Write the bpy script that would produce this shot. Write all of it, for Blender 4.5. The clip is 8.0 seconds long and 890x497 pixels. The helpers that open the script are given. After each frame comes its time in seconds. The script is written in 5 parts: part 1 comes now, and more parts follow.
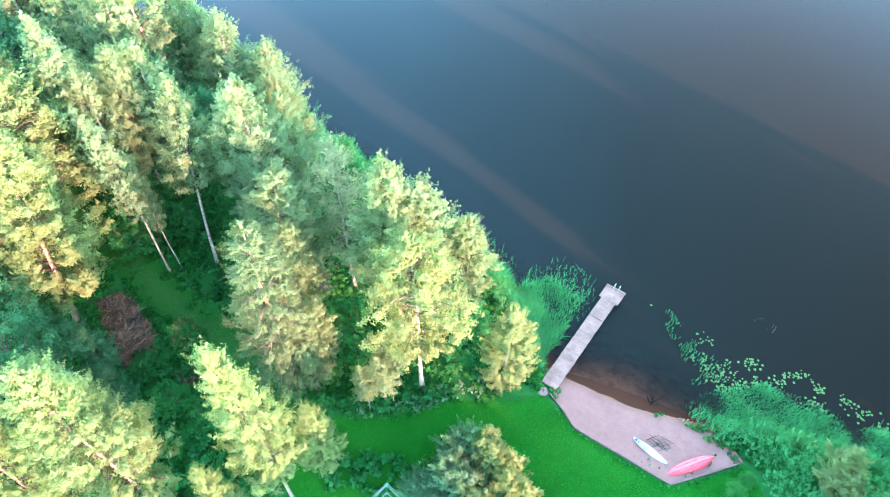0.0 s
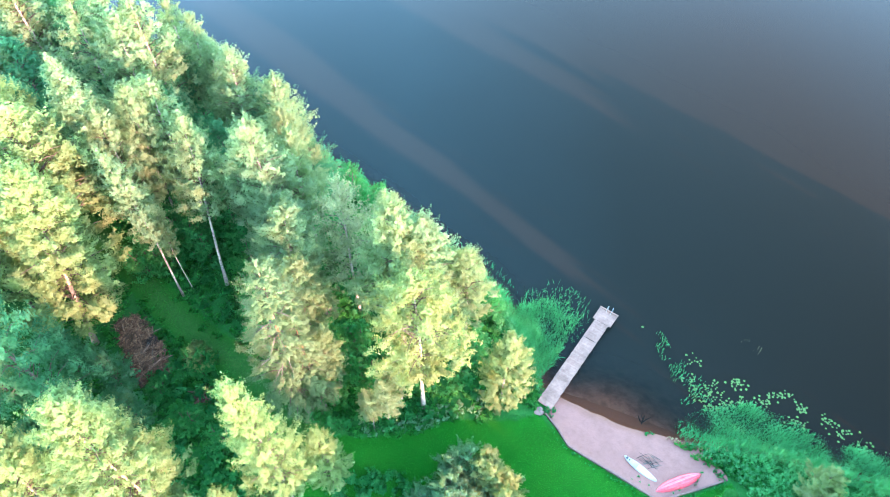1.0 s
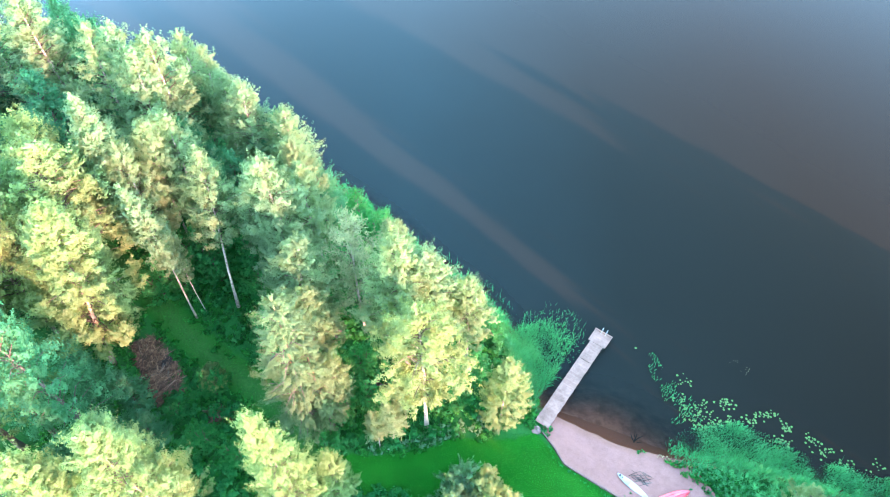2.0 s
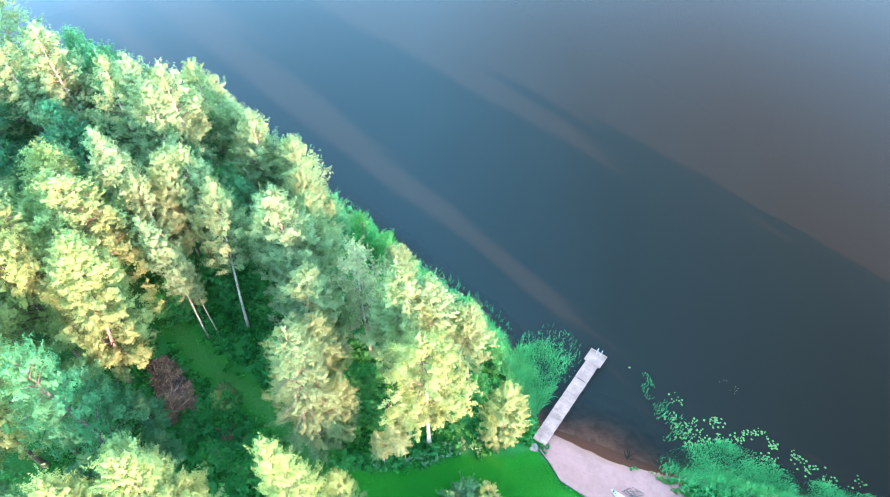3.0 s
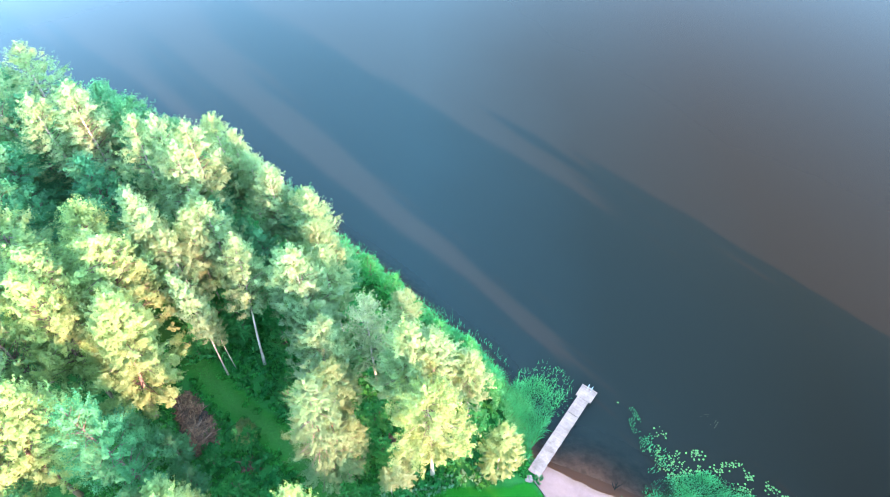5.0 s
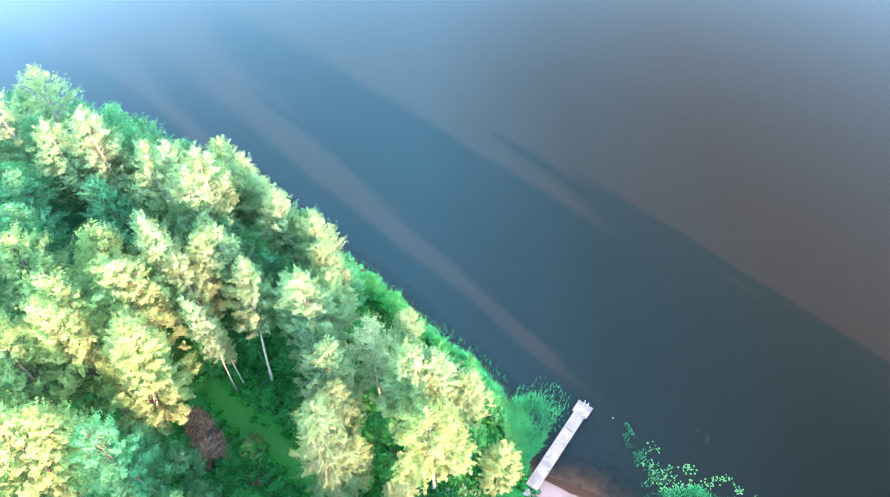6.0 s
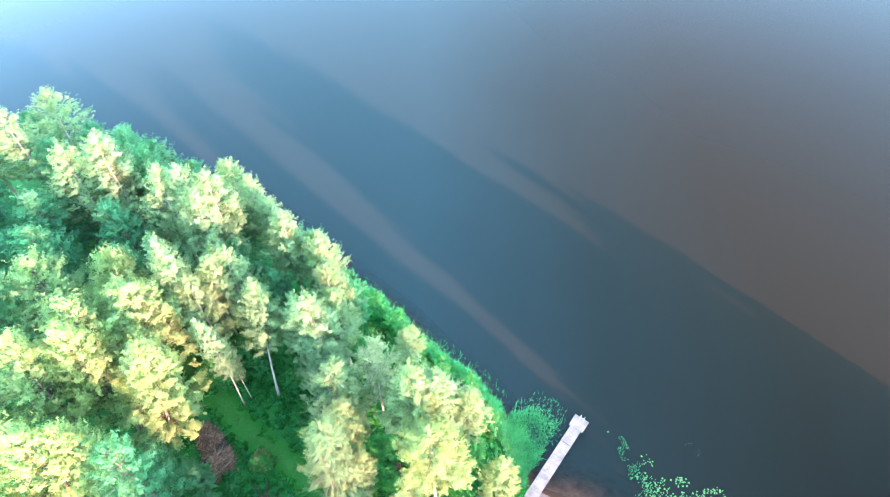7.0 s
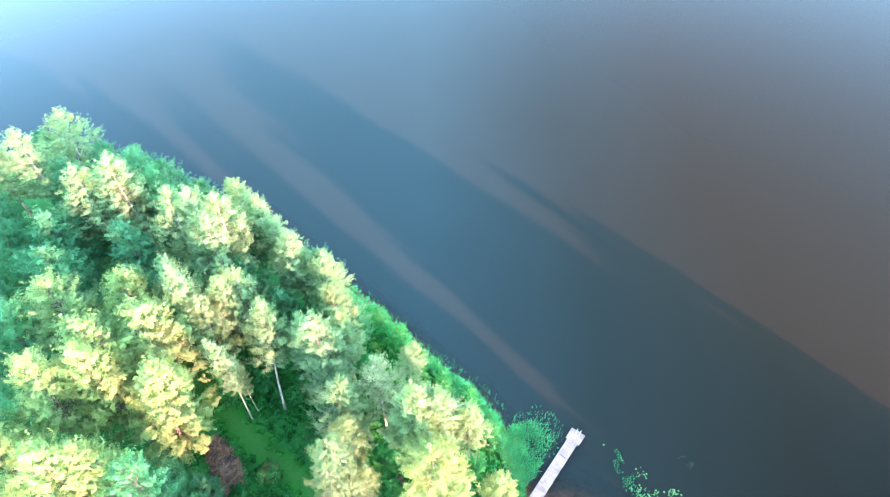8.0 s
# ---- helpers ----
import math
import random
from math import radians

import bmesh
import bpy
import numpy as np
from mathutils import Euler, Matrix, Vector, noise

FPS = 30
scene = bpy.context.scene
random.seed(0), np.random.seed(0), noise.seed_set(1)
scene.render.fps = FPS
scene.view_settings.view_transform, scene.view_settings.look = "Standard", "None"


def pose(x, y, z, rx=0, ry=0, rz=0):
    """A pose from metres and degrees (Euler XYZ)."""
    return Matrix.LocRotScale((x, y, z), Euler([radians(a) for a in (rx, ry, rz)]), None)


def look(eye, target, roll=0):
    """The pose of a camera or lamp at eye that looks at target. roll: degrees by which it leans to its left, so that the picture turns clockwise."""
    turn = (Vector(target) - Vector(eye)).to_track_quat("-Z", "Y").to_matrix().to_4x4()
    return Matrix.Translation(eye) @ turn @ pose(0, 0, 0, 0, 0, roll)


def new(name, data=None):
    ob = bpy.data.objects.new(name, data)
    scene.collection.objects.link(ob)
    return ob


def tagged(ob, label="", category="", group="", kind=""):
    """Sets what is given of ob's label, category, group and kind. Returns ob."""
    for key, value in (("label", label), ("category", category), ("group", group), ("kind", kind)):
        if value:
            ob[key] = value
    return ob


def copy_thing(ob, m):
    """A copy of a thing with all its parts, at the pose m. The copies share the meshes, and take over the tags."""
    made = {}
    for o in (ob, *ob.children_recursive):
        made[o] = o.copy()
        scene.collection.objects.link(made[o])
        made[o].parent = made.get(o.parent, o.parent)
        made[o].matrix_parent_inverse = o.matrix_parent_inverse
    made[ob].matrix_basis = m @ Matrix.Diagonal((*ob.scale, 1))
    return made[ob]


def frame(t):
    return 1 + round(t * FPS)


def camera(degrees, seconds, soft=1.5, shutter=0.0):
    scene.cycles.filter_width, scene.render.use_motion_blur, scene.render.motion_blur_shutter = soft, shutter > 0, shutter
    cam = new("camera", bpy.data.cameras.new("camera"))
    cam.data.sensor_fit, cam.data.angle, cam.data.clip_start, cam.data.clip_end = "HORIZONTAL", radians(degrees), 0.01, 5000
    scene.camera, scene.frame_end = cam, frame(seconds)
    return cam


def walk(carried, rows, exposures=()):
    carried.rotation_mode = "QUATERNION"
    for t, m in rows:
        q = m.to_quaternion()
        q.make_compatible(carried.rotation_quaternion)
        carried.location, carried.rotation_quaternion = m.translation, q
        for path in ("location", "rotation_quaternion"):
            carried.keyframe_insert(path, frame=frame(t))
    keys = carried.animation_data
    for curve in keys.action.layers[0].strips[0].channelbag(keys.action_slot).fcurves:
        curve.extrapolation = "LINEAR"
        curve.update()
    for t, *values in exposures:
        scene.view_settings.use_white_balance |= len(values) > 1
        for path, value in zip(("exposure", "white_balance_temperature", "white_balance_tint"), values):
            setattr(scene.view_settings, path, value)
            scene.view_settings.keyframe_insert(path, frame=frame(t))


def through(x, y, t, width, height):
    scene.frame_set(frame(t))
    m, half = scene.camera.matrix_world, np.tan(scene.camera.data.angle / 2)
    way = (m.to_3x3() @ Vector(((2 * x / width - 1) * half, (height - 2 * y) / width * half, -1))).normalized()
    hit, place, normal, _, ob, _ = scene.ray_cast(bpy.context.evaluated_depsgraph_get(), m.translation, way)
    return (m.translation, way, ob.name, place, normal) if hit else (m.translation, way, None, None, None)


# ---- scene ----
# a drone that rises straight up over a lake shore, looking down at about 52 degrees
cam = camera(68.0, 8.0, soft=0.9)
# seconds, x, y, z, pitch, roll, yaw
ROWS = [
    (0.0, 0.000, 0.000, 48.840, -51.495, -1.065, 0.401),
    (0.5, 0.005, -0.030, 50.481, -51.428, -1.061, 0.413),
    (1.0, 0.003, -0.058, 52.259, -51.362, -1.062, 0.429),
    (1.5, -0.046, -0.085, 54.059, -51.297, -1.068, 0.449),
    (3.0, -0.183, -0.099, 59.448, -51.111, -1.119, 0.532),
    (3.5, -0.201, -0.055, 61.202, -51.051, -1.146, 0.568),
    (4.0, -0.215, -0.023, 62.948, -50.993, -1.179, 0.607),
    (4.5, -0.200, -0.023, 64.725, -50.936, -1.217, 0.651),
    (6.0, -0.157, 0.012, 69.969, -50.772, -1.362, 0.805),
    (6.5, -0.141, 0.008, 71.700, -50.720, -1.421, 0.865),
    (7.0, -0.098, -0.009, 73.420, -50.669, -1.485, 0.928),
    (7.5, -0.059, -0.008, 75.140, -50.620, -1.554, 0.995),
    (8.0, -0.002, -0.011, 76.840, -50.571, -1.629, 1.066),
]
walk(cam, [(t, pose(x, y, z, 90 + p, 0, w) @ pose(0, 0, 0, 0, 0, r)) for t, x, y, z, p, r, w in ROWS],
     exposures=[(0.0, 4.95, 6000, -2), (8.0, 5.40, 6100, 0)])

# ---- world, sun ----
SUN_EL, SHADE_AZ = 14.0, -44.0          # degrees; the shadows fall towards SHADE_AZ, turned from +y to the right
FALL = Vector((math.sin(radians(SHADE_AZ)), math.cos(radians(SHADE_AZ)), 0))   # the way the shadows fall on the ground
SIDE = Vector((FALL.y, -FALL.x, 0))                                            # to its right
world = bpy.data.worlds.new("sky")
scene.world = world
world.use_nodes = True
wn = world.node_tree
sky = wn.nodes.new("ShaderNodeTexSky")
sky.sky_type = "NISHITA"
sky.sun_disc = False
sky.sun_elevation = radians(SUN_EL)
sky.sun_rotation = radians(180 + SHADE_AZ)
sky.air_density, sky.dust_density, sky.ozone_density = 1.0, 0.6, 1.7
background = wn.nodes["Background"]
background.inputs[1].default_value = 0.15
wn.links.new(sky.outputs[0], background.inputs[0])
lamp = bpy.data.lights.new("sun", "SUN")
lamp.energy, lamp.angle, lamp.color = 1.57, radians(0.9), (1.0, 0.41, 0.335)
sun = new("sun", lamp)
to_sun = -FALL * math.cos(radians(SUN_EL)) + Vector((0, 0, math.sin(radians(SUN_EL))))
sun.matrix_world = look(to_sun * 300, (0, 0, 0))

# ---- materials ----


def nodes_of(name):
    m = bpy.data.materials.new(name)
    m.use_nodes = True
    return m, m.node_tree, m.node_tree.nodes["Principled BSDF"]


def ramp(tree, fac, stops):
    r = tree.nodes.new("ShaderNodeValToRGB")
    r.color_ramp.elements[0].position, r.color_ramp.elements[0].color = stops[0][0], (*stops[0][1], 1)
    r.color_ramp.elements[1].position, r.color_ramp.elements[1].color = stops[-1][0], (*stops[-1][1], 1)
    for p, c in stops[1:-1]:
        r.color_ramp.elements.new(p).color = (*c, 1)
    tree.links.new(fac, r.inputs[0])
    return r.outputs[0]


def noisy(tree, scale, detail=6.0, rough=0.6, coords="Object"):
    tc = tree.nodes.new("ShaderNodeTexCoord")
    n = tree.nodes.new("ShaderNodeTexNoise")
    n.inputs["Scale"].default_value, n.inputs["Detail"].default_value, n.inputs["Roughness"].default_value = scale, detail, rough
    tree.links.new(tc.outputs[coords], n.inputs["Vector"])
    return n.outputs["Fac"]


def mix_color(tree, fac, a, b, kind="MIX"):
    m = tree.nodes.new("ShaderNodeMix")
    m.data_type, m.blend_type = "RGBA", kind
    for v, sock in ((fac, m.inputs[0]), (a, m.inputs[6]), (b, m.inputs[7])):
        if isinstance(v, (int, float)):
            sock.default_value = v
        elif isinstance(v, tuple):
            sock.default_value = (*v, 1)
        else:
            tree.links.new(v, sock)
    return m.outputs[2]


def add_bump(tree, bsdf, height, strength, distance):
    b = tree.nodes.new("ShaderNodeBump")
    b.inputs["Strength"].default_value, b.inputs["Distance"].default_value = strength, distance
    tree.links.new(height, b.inputs["Height"])
    tree.links.new(b.outputs[0], bsdf.inputs["Normal"])


def surface(name, dark, light, fine=8.0, broad=0.5, rough=0.8, bump=0.4, depth=0.02, metal=0.0, coords="Object", vary=0.0):
    """A surface whose colour wanders at two scales, with a fine relief."""
    m, t, b = nodes_of(name)
    mid = tuple((p + q) / 2 for p, q in zip(dark, light))
    f = noisy(t, fine, coords=coords)
    c = ramp(t, f, [(0.3, dark), (0.5, mid), (0.72, light)])
    g = ramp(t, noisy(t, broad, 3.0, coords=coords), [(0.35, (0.72, 0.72, 0.72)), (0.65, (1.1, 1.1, 1.1))])
    c = mix_color(t, 1.0, c, g, "MULTIPLY")
    if vary:
        oi = t.nodes.new("ShaderNodeObjectInfo")
        v = ramp(t, oi.outputs["Random"], [(0.0, (1 - vary,) * 3), (1.0, (1 + vary,) * 3)])
        c = mix_color(t, 1.0, c, v, "MULTIPLY")
    t.links.new(c, b.inputs["Base Color"])
    b.inputs["Roughness"].default_value, b.inputs["Metallic"].default_value = rough, metal
    b.inputs["Specular IOR Level"].default_value = 0.5 if rough < 0.6 else 0.2
    add_bump(t, b, f, bump, depth)
    return m


def foliage(name, dark, light, through=0.66, rough=0.6, tint=0.05):
    """Leaves: each one differs a little, each tree differs a little, and some light passes through them."""
    m, t, b = nodes_of(name)
    geo = t.nodes.new("ShaderNodeNewGeometry")
    dark, light = (tuple(0.75 * p + 0.25 * q for p, q in zip(a, b)) for a, b in ((dark, light), (light, dark)))
    c = ramp(t, geo.outputs["Random Per Island"], [(0.0, dark), (0.55, tuple((p + q) / 2 for p, q in zip(dark, light))), (1.0, light)])
    oi = t.nodes.new("ShaderNodeObjectInfo")
    v = ramp(t, oi.outputs["Random"], [(0.0, (1 - tint, 1 - 0.5 * tint, 1)), (1.0, (1 + tint, 1 + 0.4 * tint, 1 - tint))])
    c = mix_color(t, 1.0, c, v, "MULTIPLY")
    big = ramp(t, noisy(t, 0.8, 2.0), [(0.3, (0.8, 0.85, 0.8)), (0.7, (1.15, 1.1, 1.1))])
    c = mix_color(t, 1.0, c, big, "MULTIPLY")
    t.links.new(c, b.inputs["Base Color"])
    b.inputs["Roughness"].default_value = rough
    b.inputs["Specular IOR Level"].default_value = 0.12
    tr = t.nodes.new("ShaderNodeBsdfTranslucent")
    warm = mix_color(t, 1.0, c, (1.0, 1.15, 0.8), "MULTIPLY")
    t.links.new(warm, tr.inputs[0])
    mx = t.nodes.new("ShaderNodeMixShader")
    mx.inputs[0].default_value = through
    t.links.new(b.outputs[0], mx.inputs[1])
    t.links.new(tr.outputs[0], mx.inputs[2])
    t.links.new(mx.outputs[0], t.nodes["Material Output"].inputs[0])
    return m


def birch_bark():
    m, t, b = nodes_of("birch_bark")
    tc = t.nodes.new("ShaderNodeTexCoord")
    mp = t.nodes.new("ShaderNodeMapping")
    mp.inputs["Scale"].default_value = (3.0, 3.0, 14.0)
    n = t.nodes.new("ShaderNodeTexNoise")
    n.inputs["Scale"].default_value, n.inputs["Detail"].default_value = 1.0, 5.0
    t.links.new(tc.outputs["Object"], mp.inputs["Vector"])
    t.links.new(mp.outputs[0], n.inputs["Vector"])
    c = ramp(t, n.outputs["Fac"], [(0.36, (0.06, 0.05, 0.045)), (0.44, (0.22, 0.19, 0.16)), (0.7, (0.36, 0.32, 0.27))])
    t.links.new(c, b.inputs["Base Color"])
    b.inputs["Roughness"].default_value = 0.6
    add_bump(t, b, n.outputs["Fac"], 0.4, 0.02)
    return m


def pine_bark():
    """Grey-brown plates at the foot that turn to thin orange bark higher up."""
    m, t, b = nodes_of("pine_bark")
    tc = t.nodes.new("ShaderNodeTexCoord")
    sep = t.nodes.new("ShaderNodeSeparateXYZ")
    t.links.new(tc.outputs["Object"], sep.inputs[0])
    mr = t.nodes.new("ShaderNodeMapRange")
    mr.inputs[1].default_value, mr.inputs[2].default_value = 4.0, 9.0
    t.links.new(sep.outputs[2], mr.inputs[0])
    f = noisy(t, 7.0)
    lo = ramp(t, f, [(0.35, (0.05, 0.04, 0.035)), (0.7, (0.22, 0.16, 0.12))])
    hi = ramp(t, f, [(0.35, (0.22, 0.09, 0.04)), (0.7, (0.42, 0.2, 0.1))])
    t.links.new(mix_color(t, mr.outputs[0], lo, hi), b.inputs["Base Color"])
    b.inputs["Roughness"].default_value = 0.85
    add_bump(t, b, f, 0.7, 0.04)
    return m


M_BIRCH_LEAF = foliage("birch_leaves", (0.144, 0.22, 0.115), (0.221, 0.305, 0.174))
M_PALE_LEAF = foliage("pale_birch_leaves", (0.164, 0.195, 0.121), (0.269, 0.295, 0.197))
M_ASPEN_LEAF = foliage("aspen_leaves", (0.15, 0.225, 0.0955), (0.224, 0.305, 0.141))
M_ALDER_LEAF = foliage("alder_leaves", (0.0504, 0.158, 0.0878), (0.104, 0.243, 0.131))
M_WILLOW_LEAF = foliage("willow_leaves", (0.108, 0.225, 0.143), (0.18, 0.315, 0.202))
# yellower copy of the leaf colours, with sunlight put into the colour
M_SUNLIT_LEAF = foliage("sunlit_yellow_leaves", (0.173, 0.24, 0.107), (0.242, 0.31, 0.154))
M_NEEDLES = foliage("pine_needles", (0.092, 0.149, 0.0709), (0.153, 0.213, 0.106), through=0.5)
M_HERB = foliage("herb_leaves", (0.0238, 0.162, 0.0358), (0.0808, 0.272, 0.0612))
M_FERN = foliage("shrub_leaves", (0.0245, 0.152, 0.0504), (0.0782, 0.272, 0.09))
M_CLIPPED = foliage("clipped_shrub_leaves", (0.045, 0.2, 0.05), (0.1, 0.3, 0.085))
M_REED = foliage("reed_blades", (0.034, 0.16, 0.062), (0.14, 0.385, 0.155), through=0.45)
M_DEAD_REED = foliage("dead_reed_blades", (0.2, 0.15, 0.08), (0.36, 0.29, 0.17), through=0.3)
M_GRASS = foliage("grass_blades", (0.011, 0.088, 0.006), (0.052, 0.215, 0.025), through=0.3)
M_LILY = foliage("lily_leaves", (0.06, 0.116, 0.028), (0.124, 0.192, 0.056), through=0.05, rough=0.35)
M_BIRCH_BARK = birch_bark()
M_PINE_BARK = pine_bark()
M_BARK = surface("grey_bark", (0.05, 0.042, 0.035), (0.17, 0.14, 0.115), fine=9, rough=0.9, bump=0.6)
M_PALE_BARK = surface("pale_aspen_bark", (0.16, 0.13, 0.1), (0.34, 0.29, 0.23), fine=7, rough=0.8, bump=0.4)


def twig_material():
    """Cut twigs: every one has its own brown, from wet dark to dry and pale."""
    m, t, b = nodes_of("cut_twigs")
    geo = t.nodes.new("ShaderNodeNewGeometry")
    c = ramp(t, geo.outputs["Random Per Island"], [(0.0, (0.03, 0.013, 0.007)), (0.6, (0.1, 0.048, 0.025)), (0.85, (0.2, 0.11, 0.06)), (1.0, (0.36, 0.25, 0.16))])
    c = mix_color(t, 1.0, c, ramp(t, noisy(t, 0.9, 4.0), [(0.35, (0.6, 0.55, 0.55)), (0.65, (1.25, 1.15, 1.1))]), "MULTIPLY")
    t.links.new(c, b.inputs["Base Color"])
    b.inputs["Roughness"].default_value = 0.9
    return m


M_LOOSE_TWIG = twig_material()
M_TWIG = surface("twigs", (0.04, 0.02, 0.014), (0.2, 0.108, 0.075), fine=5, rough=0.9, vary=0.3)
# sunken branch and dark sticks; also painted shade inside the brush piles
M_SUNKEN_AND_GAP = surface("waterlogged_wood_and_heap_shade", (0.012, 0.01, 0.009), (0.04, 0.032, 0.026), fine=8, rough=0.8)
M_DEAD_WOOD = surface("bleached_wood", (0.15, 0.09, 0.065), (0.3, 0.19, 0.14), fine=6, rough=0.85)
M_PLANK = surface("weathered_planks", (0.19, 0.108, 0.082), (0.26, 0.15, 0.115), fine=5, broad=0.8, rough=0.8, bump=0.3, depth=0.01, vary=0.09)
M_TIMBER = surface("edging_timber", (0.0886, 0.0554, 0.0443), (0.184, 0.114, 0.0886), fine=6, rough=0.85, vary=0.15)
M_BEAM = surface("wet_beams", (0.06, 0.05, 0.04), (0.16, 0.13, 0.1), fine=6, rough=0.7)
M_STEEL = surface("galvanised_steel", (0.27, 0.276, 0.282), (0.39, 0.396, 0.402), fine=20, rough=0.35, metal=0.9, bump=0.05)
M_STONE = surface("field_stone", (0.13, 0.08, 0.066), (0.25, 0.16, 0.135), fine=5, rough=0.85, bump=0.5)
M_KAYAK = surface("pink_red_polyethylene", (0.428, 0.0295, 0.0406), (0.684, 0.081, 0.099), fine=3, broad=1.2, rough=0.45, bump=0.03)
M_KAYAK_SEAT = surface("deep_pink_moulding", (0.41, 0.02296, 0.0369), (0.66, 0.062, 0.085), fine=4, rough=0.5)
M_KAYAK_WORN = surface("worn_pink_plastic", (0.6, 0.085, 0.12), (0.72, 0.15, 0.18), fine=5, rough=0.5, bump=0.05)
M_BOARD = surface("white_board_deck", (0.235, 0.215, 0.2), (0.32, 0.292, 0.272), fine=4, broad=1.5, rough=0.35, bump=0.02)
M_BOARD_PAD = surface("board_grey_pad", (0.42, 0.46, 0.48), (0.56, 0.6, 0.62), fine=15, rough=0.8)
M_BLACK = surface("black_plastic", (0.012, 0.012, 0.014), (0.035, 0.035, 0.04), fine=12, rough=0.5)
M_GREEN_METAL = surface("green_painted_tube", (0.03, 0.16, 0.11), (0.06, 0.25, 0.18), fine=12, rough=0.4)
M_LINE = surface("pale_plastic_line", (0.55, 0.62, 0.6), (0.7, 0.76, 0.74), fine=20, rough=0.5)
M_BOAT = surface("old_boat_hull", (0.34, 0.28, 0.26), (0.56, 0.49, 0.46), fine=5, broad=1.0, rough=0.6)


def sand():
    m, t, b = nodes_of("beach_sand")
    f = noisy(t, 22.0, 8.0, 0.7)
    c = ramp(t, f, [(0.3, (0.152, 0.0735, 0.059)), (0.5, (0.195, 0.0945, 0.0765)), (0.7, (0.242, 0.119, 0.0965))])
    g = ramp(t, noisy(t, 0.7, 5.0), [(0.3, (0.86, 0.85, 0.84)), (0.5, (1, 1, 1)), (0.75, (1.07, 1.06, 1.05))])
    c = mix_color(t, 1.0, c, g, "MULTIPLY")
    wet = t.nodes.new("ShaderNodeAttribute")
    wet.attribute_name = "wet"
    drift = ramp(t, noisy(t, 2.6, 8.0, 0.75), [(0.3, (0.86, 0.85, 0.85)), (0.5, (1, 1, 1)), (0.72, (1.08, 1.07, 1.04))])
    c = mix_color(t, 1.0, c, drift, "MULTIPLY")
    c = mix_color(t, wet.outputs["Fac"], c, ramp(t, f, [(0.3, (0.1126, 0.04928, 0.03168)), (0.7, (0.176, 0.08096, 0.0528))]))
    t.links.new(c, b.inputs["Base Color"])
    b.inputs["Roughness"].default_value = 0.9
    b.inputs["Specular IOR Level"].default_value = 0.1
    add_bump(t, b, noisy(t, 3.0, 8.0, 0.7), 0.5, 0.06)
    return m


def ground_material():
    """Forest litter and low herbs, mown grass where the mask says so, brown sand and mud under the water."""
    m, t, b = nodes_of("ground_cover")
    lawn = t.nodes.new("ShaderNodeAttribute")
    lawn.attribute_name = "mown"
    bed = t.nodes.new("ShaderNodeAttribute")
    bed.attribute_name = "bed"
    fine = noisy(t, 6.0, 8.0, 0.7)
    mid = noisy(t, 0.55, 6.0, 0.65)
    litter = ramp(t, fine, [(0.3, (0.01296, 0.06075, 0.01134)), (0.55, (0.02106, 0.0972, 0.01782)), (0.75, (0.0486, 0.0972, 0.02835))])
    grass = ramp(t, fine, [(0.28, (0.00648, 0.05913, 0.00243)), (0.5, (0.01053, 0.08748, 0.00405)), (0.75, (0.02349, 0.1158, 0.0081))])
    patch = ramp(t, mid, [(0.3, (0.72, 0.78, 0.7)), (0.5, (1, 1, 1)), (0.72, (1.25, 1.08, 1.1))])
    grass = mix_color(t, 1.0, grass, patch, "MULTIPLY")
    worn = ramp(t, noisy(t, 0.16, 4.0), [(0.45, (0, 0, 0)), (0.72, (0.2, 0.2, 0.2))])
    grass = mix_color(t, worn, grass, (0.03645, 0.081, 0.00648))
    track = t.nodes.new("ShaderNodeAttribute")
    track.attribute_name = "trodden"
    grass = mix_color(t, track.outputs["Fac"], grass, ramp(t, fine, [(0.3, (0.0162, 0.06885, 0.01134)), (0.5, (0.0324, 0.0972, 0.01782)), (0.7, (0.06075, 0.1215, 0.02835))]))
    edge = t.nodes.new("ShaderNodeMath")
    edge.operation = "ADD"
    shaken = t.nodes.new("ShaderNodeMapRange")
    shaken.inputs[3].default_value, shaken.inputs[4].default_value = -0.35, 0.35
    t.links.new(noisy(t, 1.6, 5.0), shaken.inputs[0])
    t.links.new(lawn.outputs["Fac"], edge.inputs[0])
    t.links.new(shaken.outputs[0], edge.inputs[1])
    cut = ramp(t, edge.outputs[0], [(0.4, (0, 0, 0)), (0.6, (1, 1, 1))])
    c = mix_color(t, cut, litter, grass)
    mud = ramp(t, mid, [(0.35, (0.172, 0.082, 0.056)), (0.7, (0.292, 0.154, 0.115))])
    debris = ramp(t, noisy(t, 0.9, 7.0, 0.7), [(0.36, (0.486, 0.4617, 0.4455)), (0.6, (1, 1, 1))])
    mud = mix_color(t, 1.0, mud, debris, "MULTIPLY")
    c = mix_color(t, bed.outputs["Fac"], c, mud)
    t.links.new(c, b.inputs["Base Color"])
    b.inputs["Roughness"].default_value = 0.9
    b.inputs["Specular IOR Level"].default_value = 0.1
    add_bump(t, b, noisy(t, 9.0, 8.0, 0.75), 0.9, 0.08)
    return m


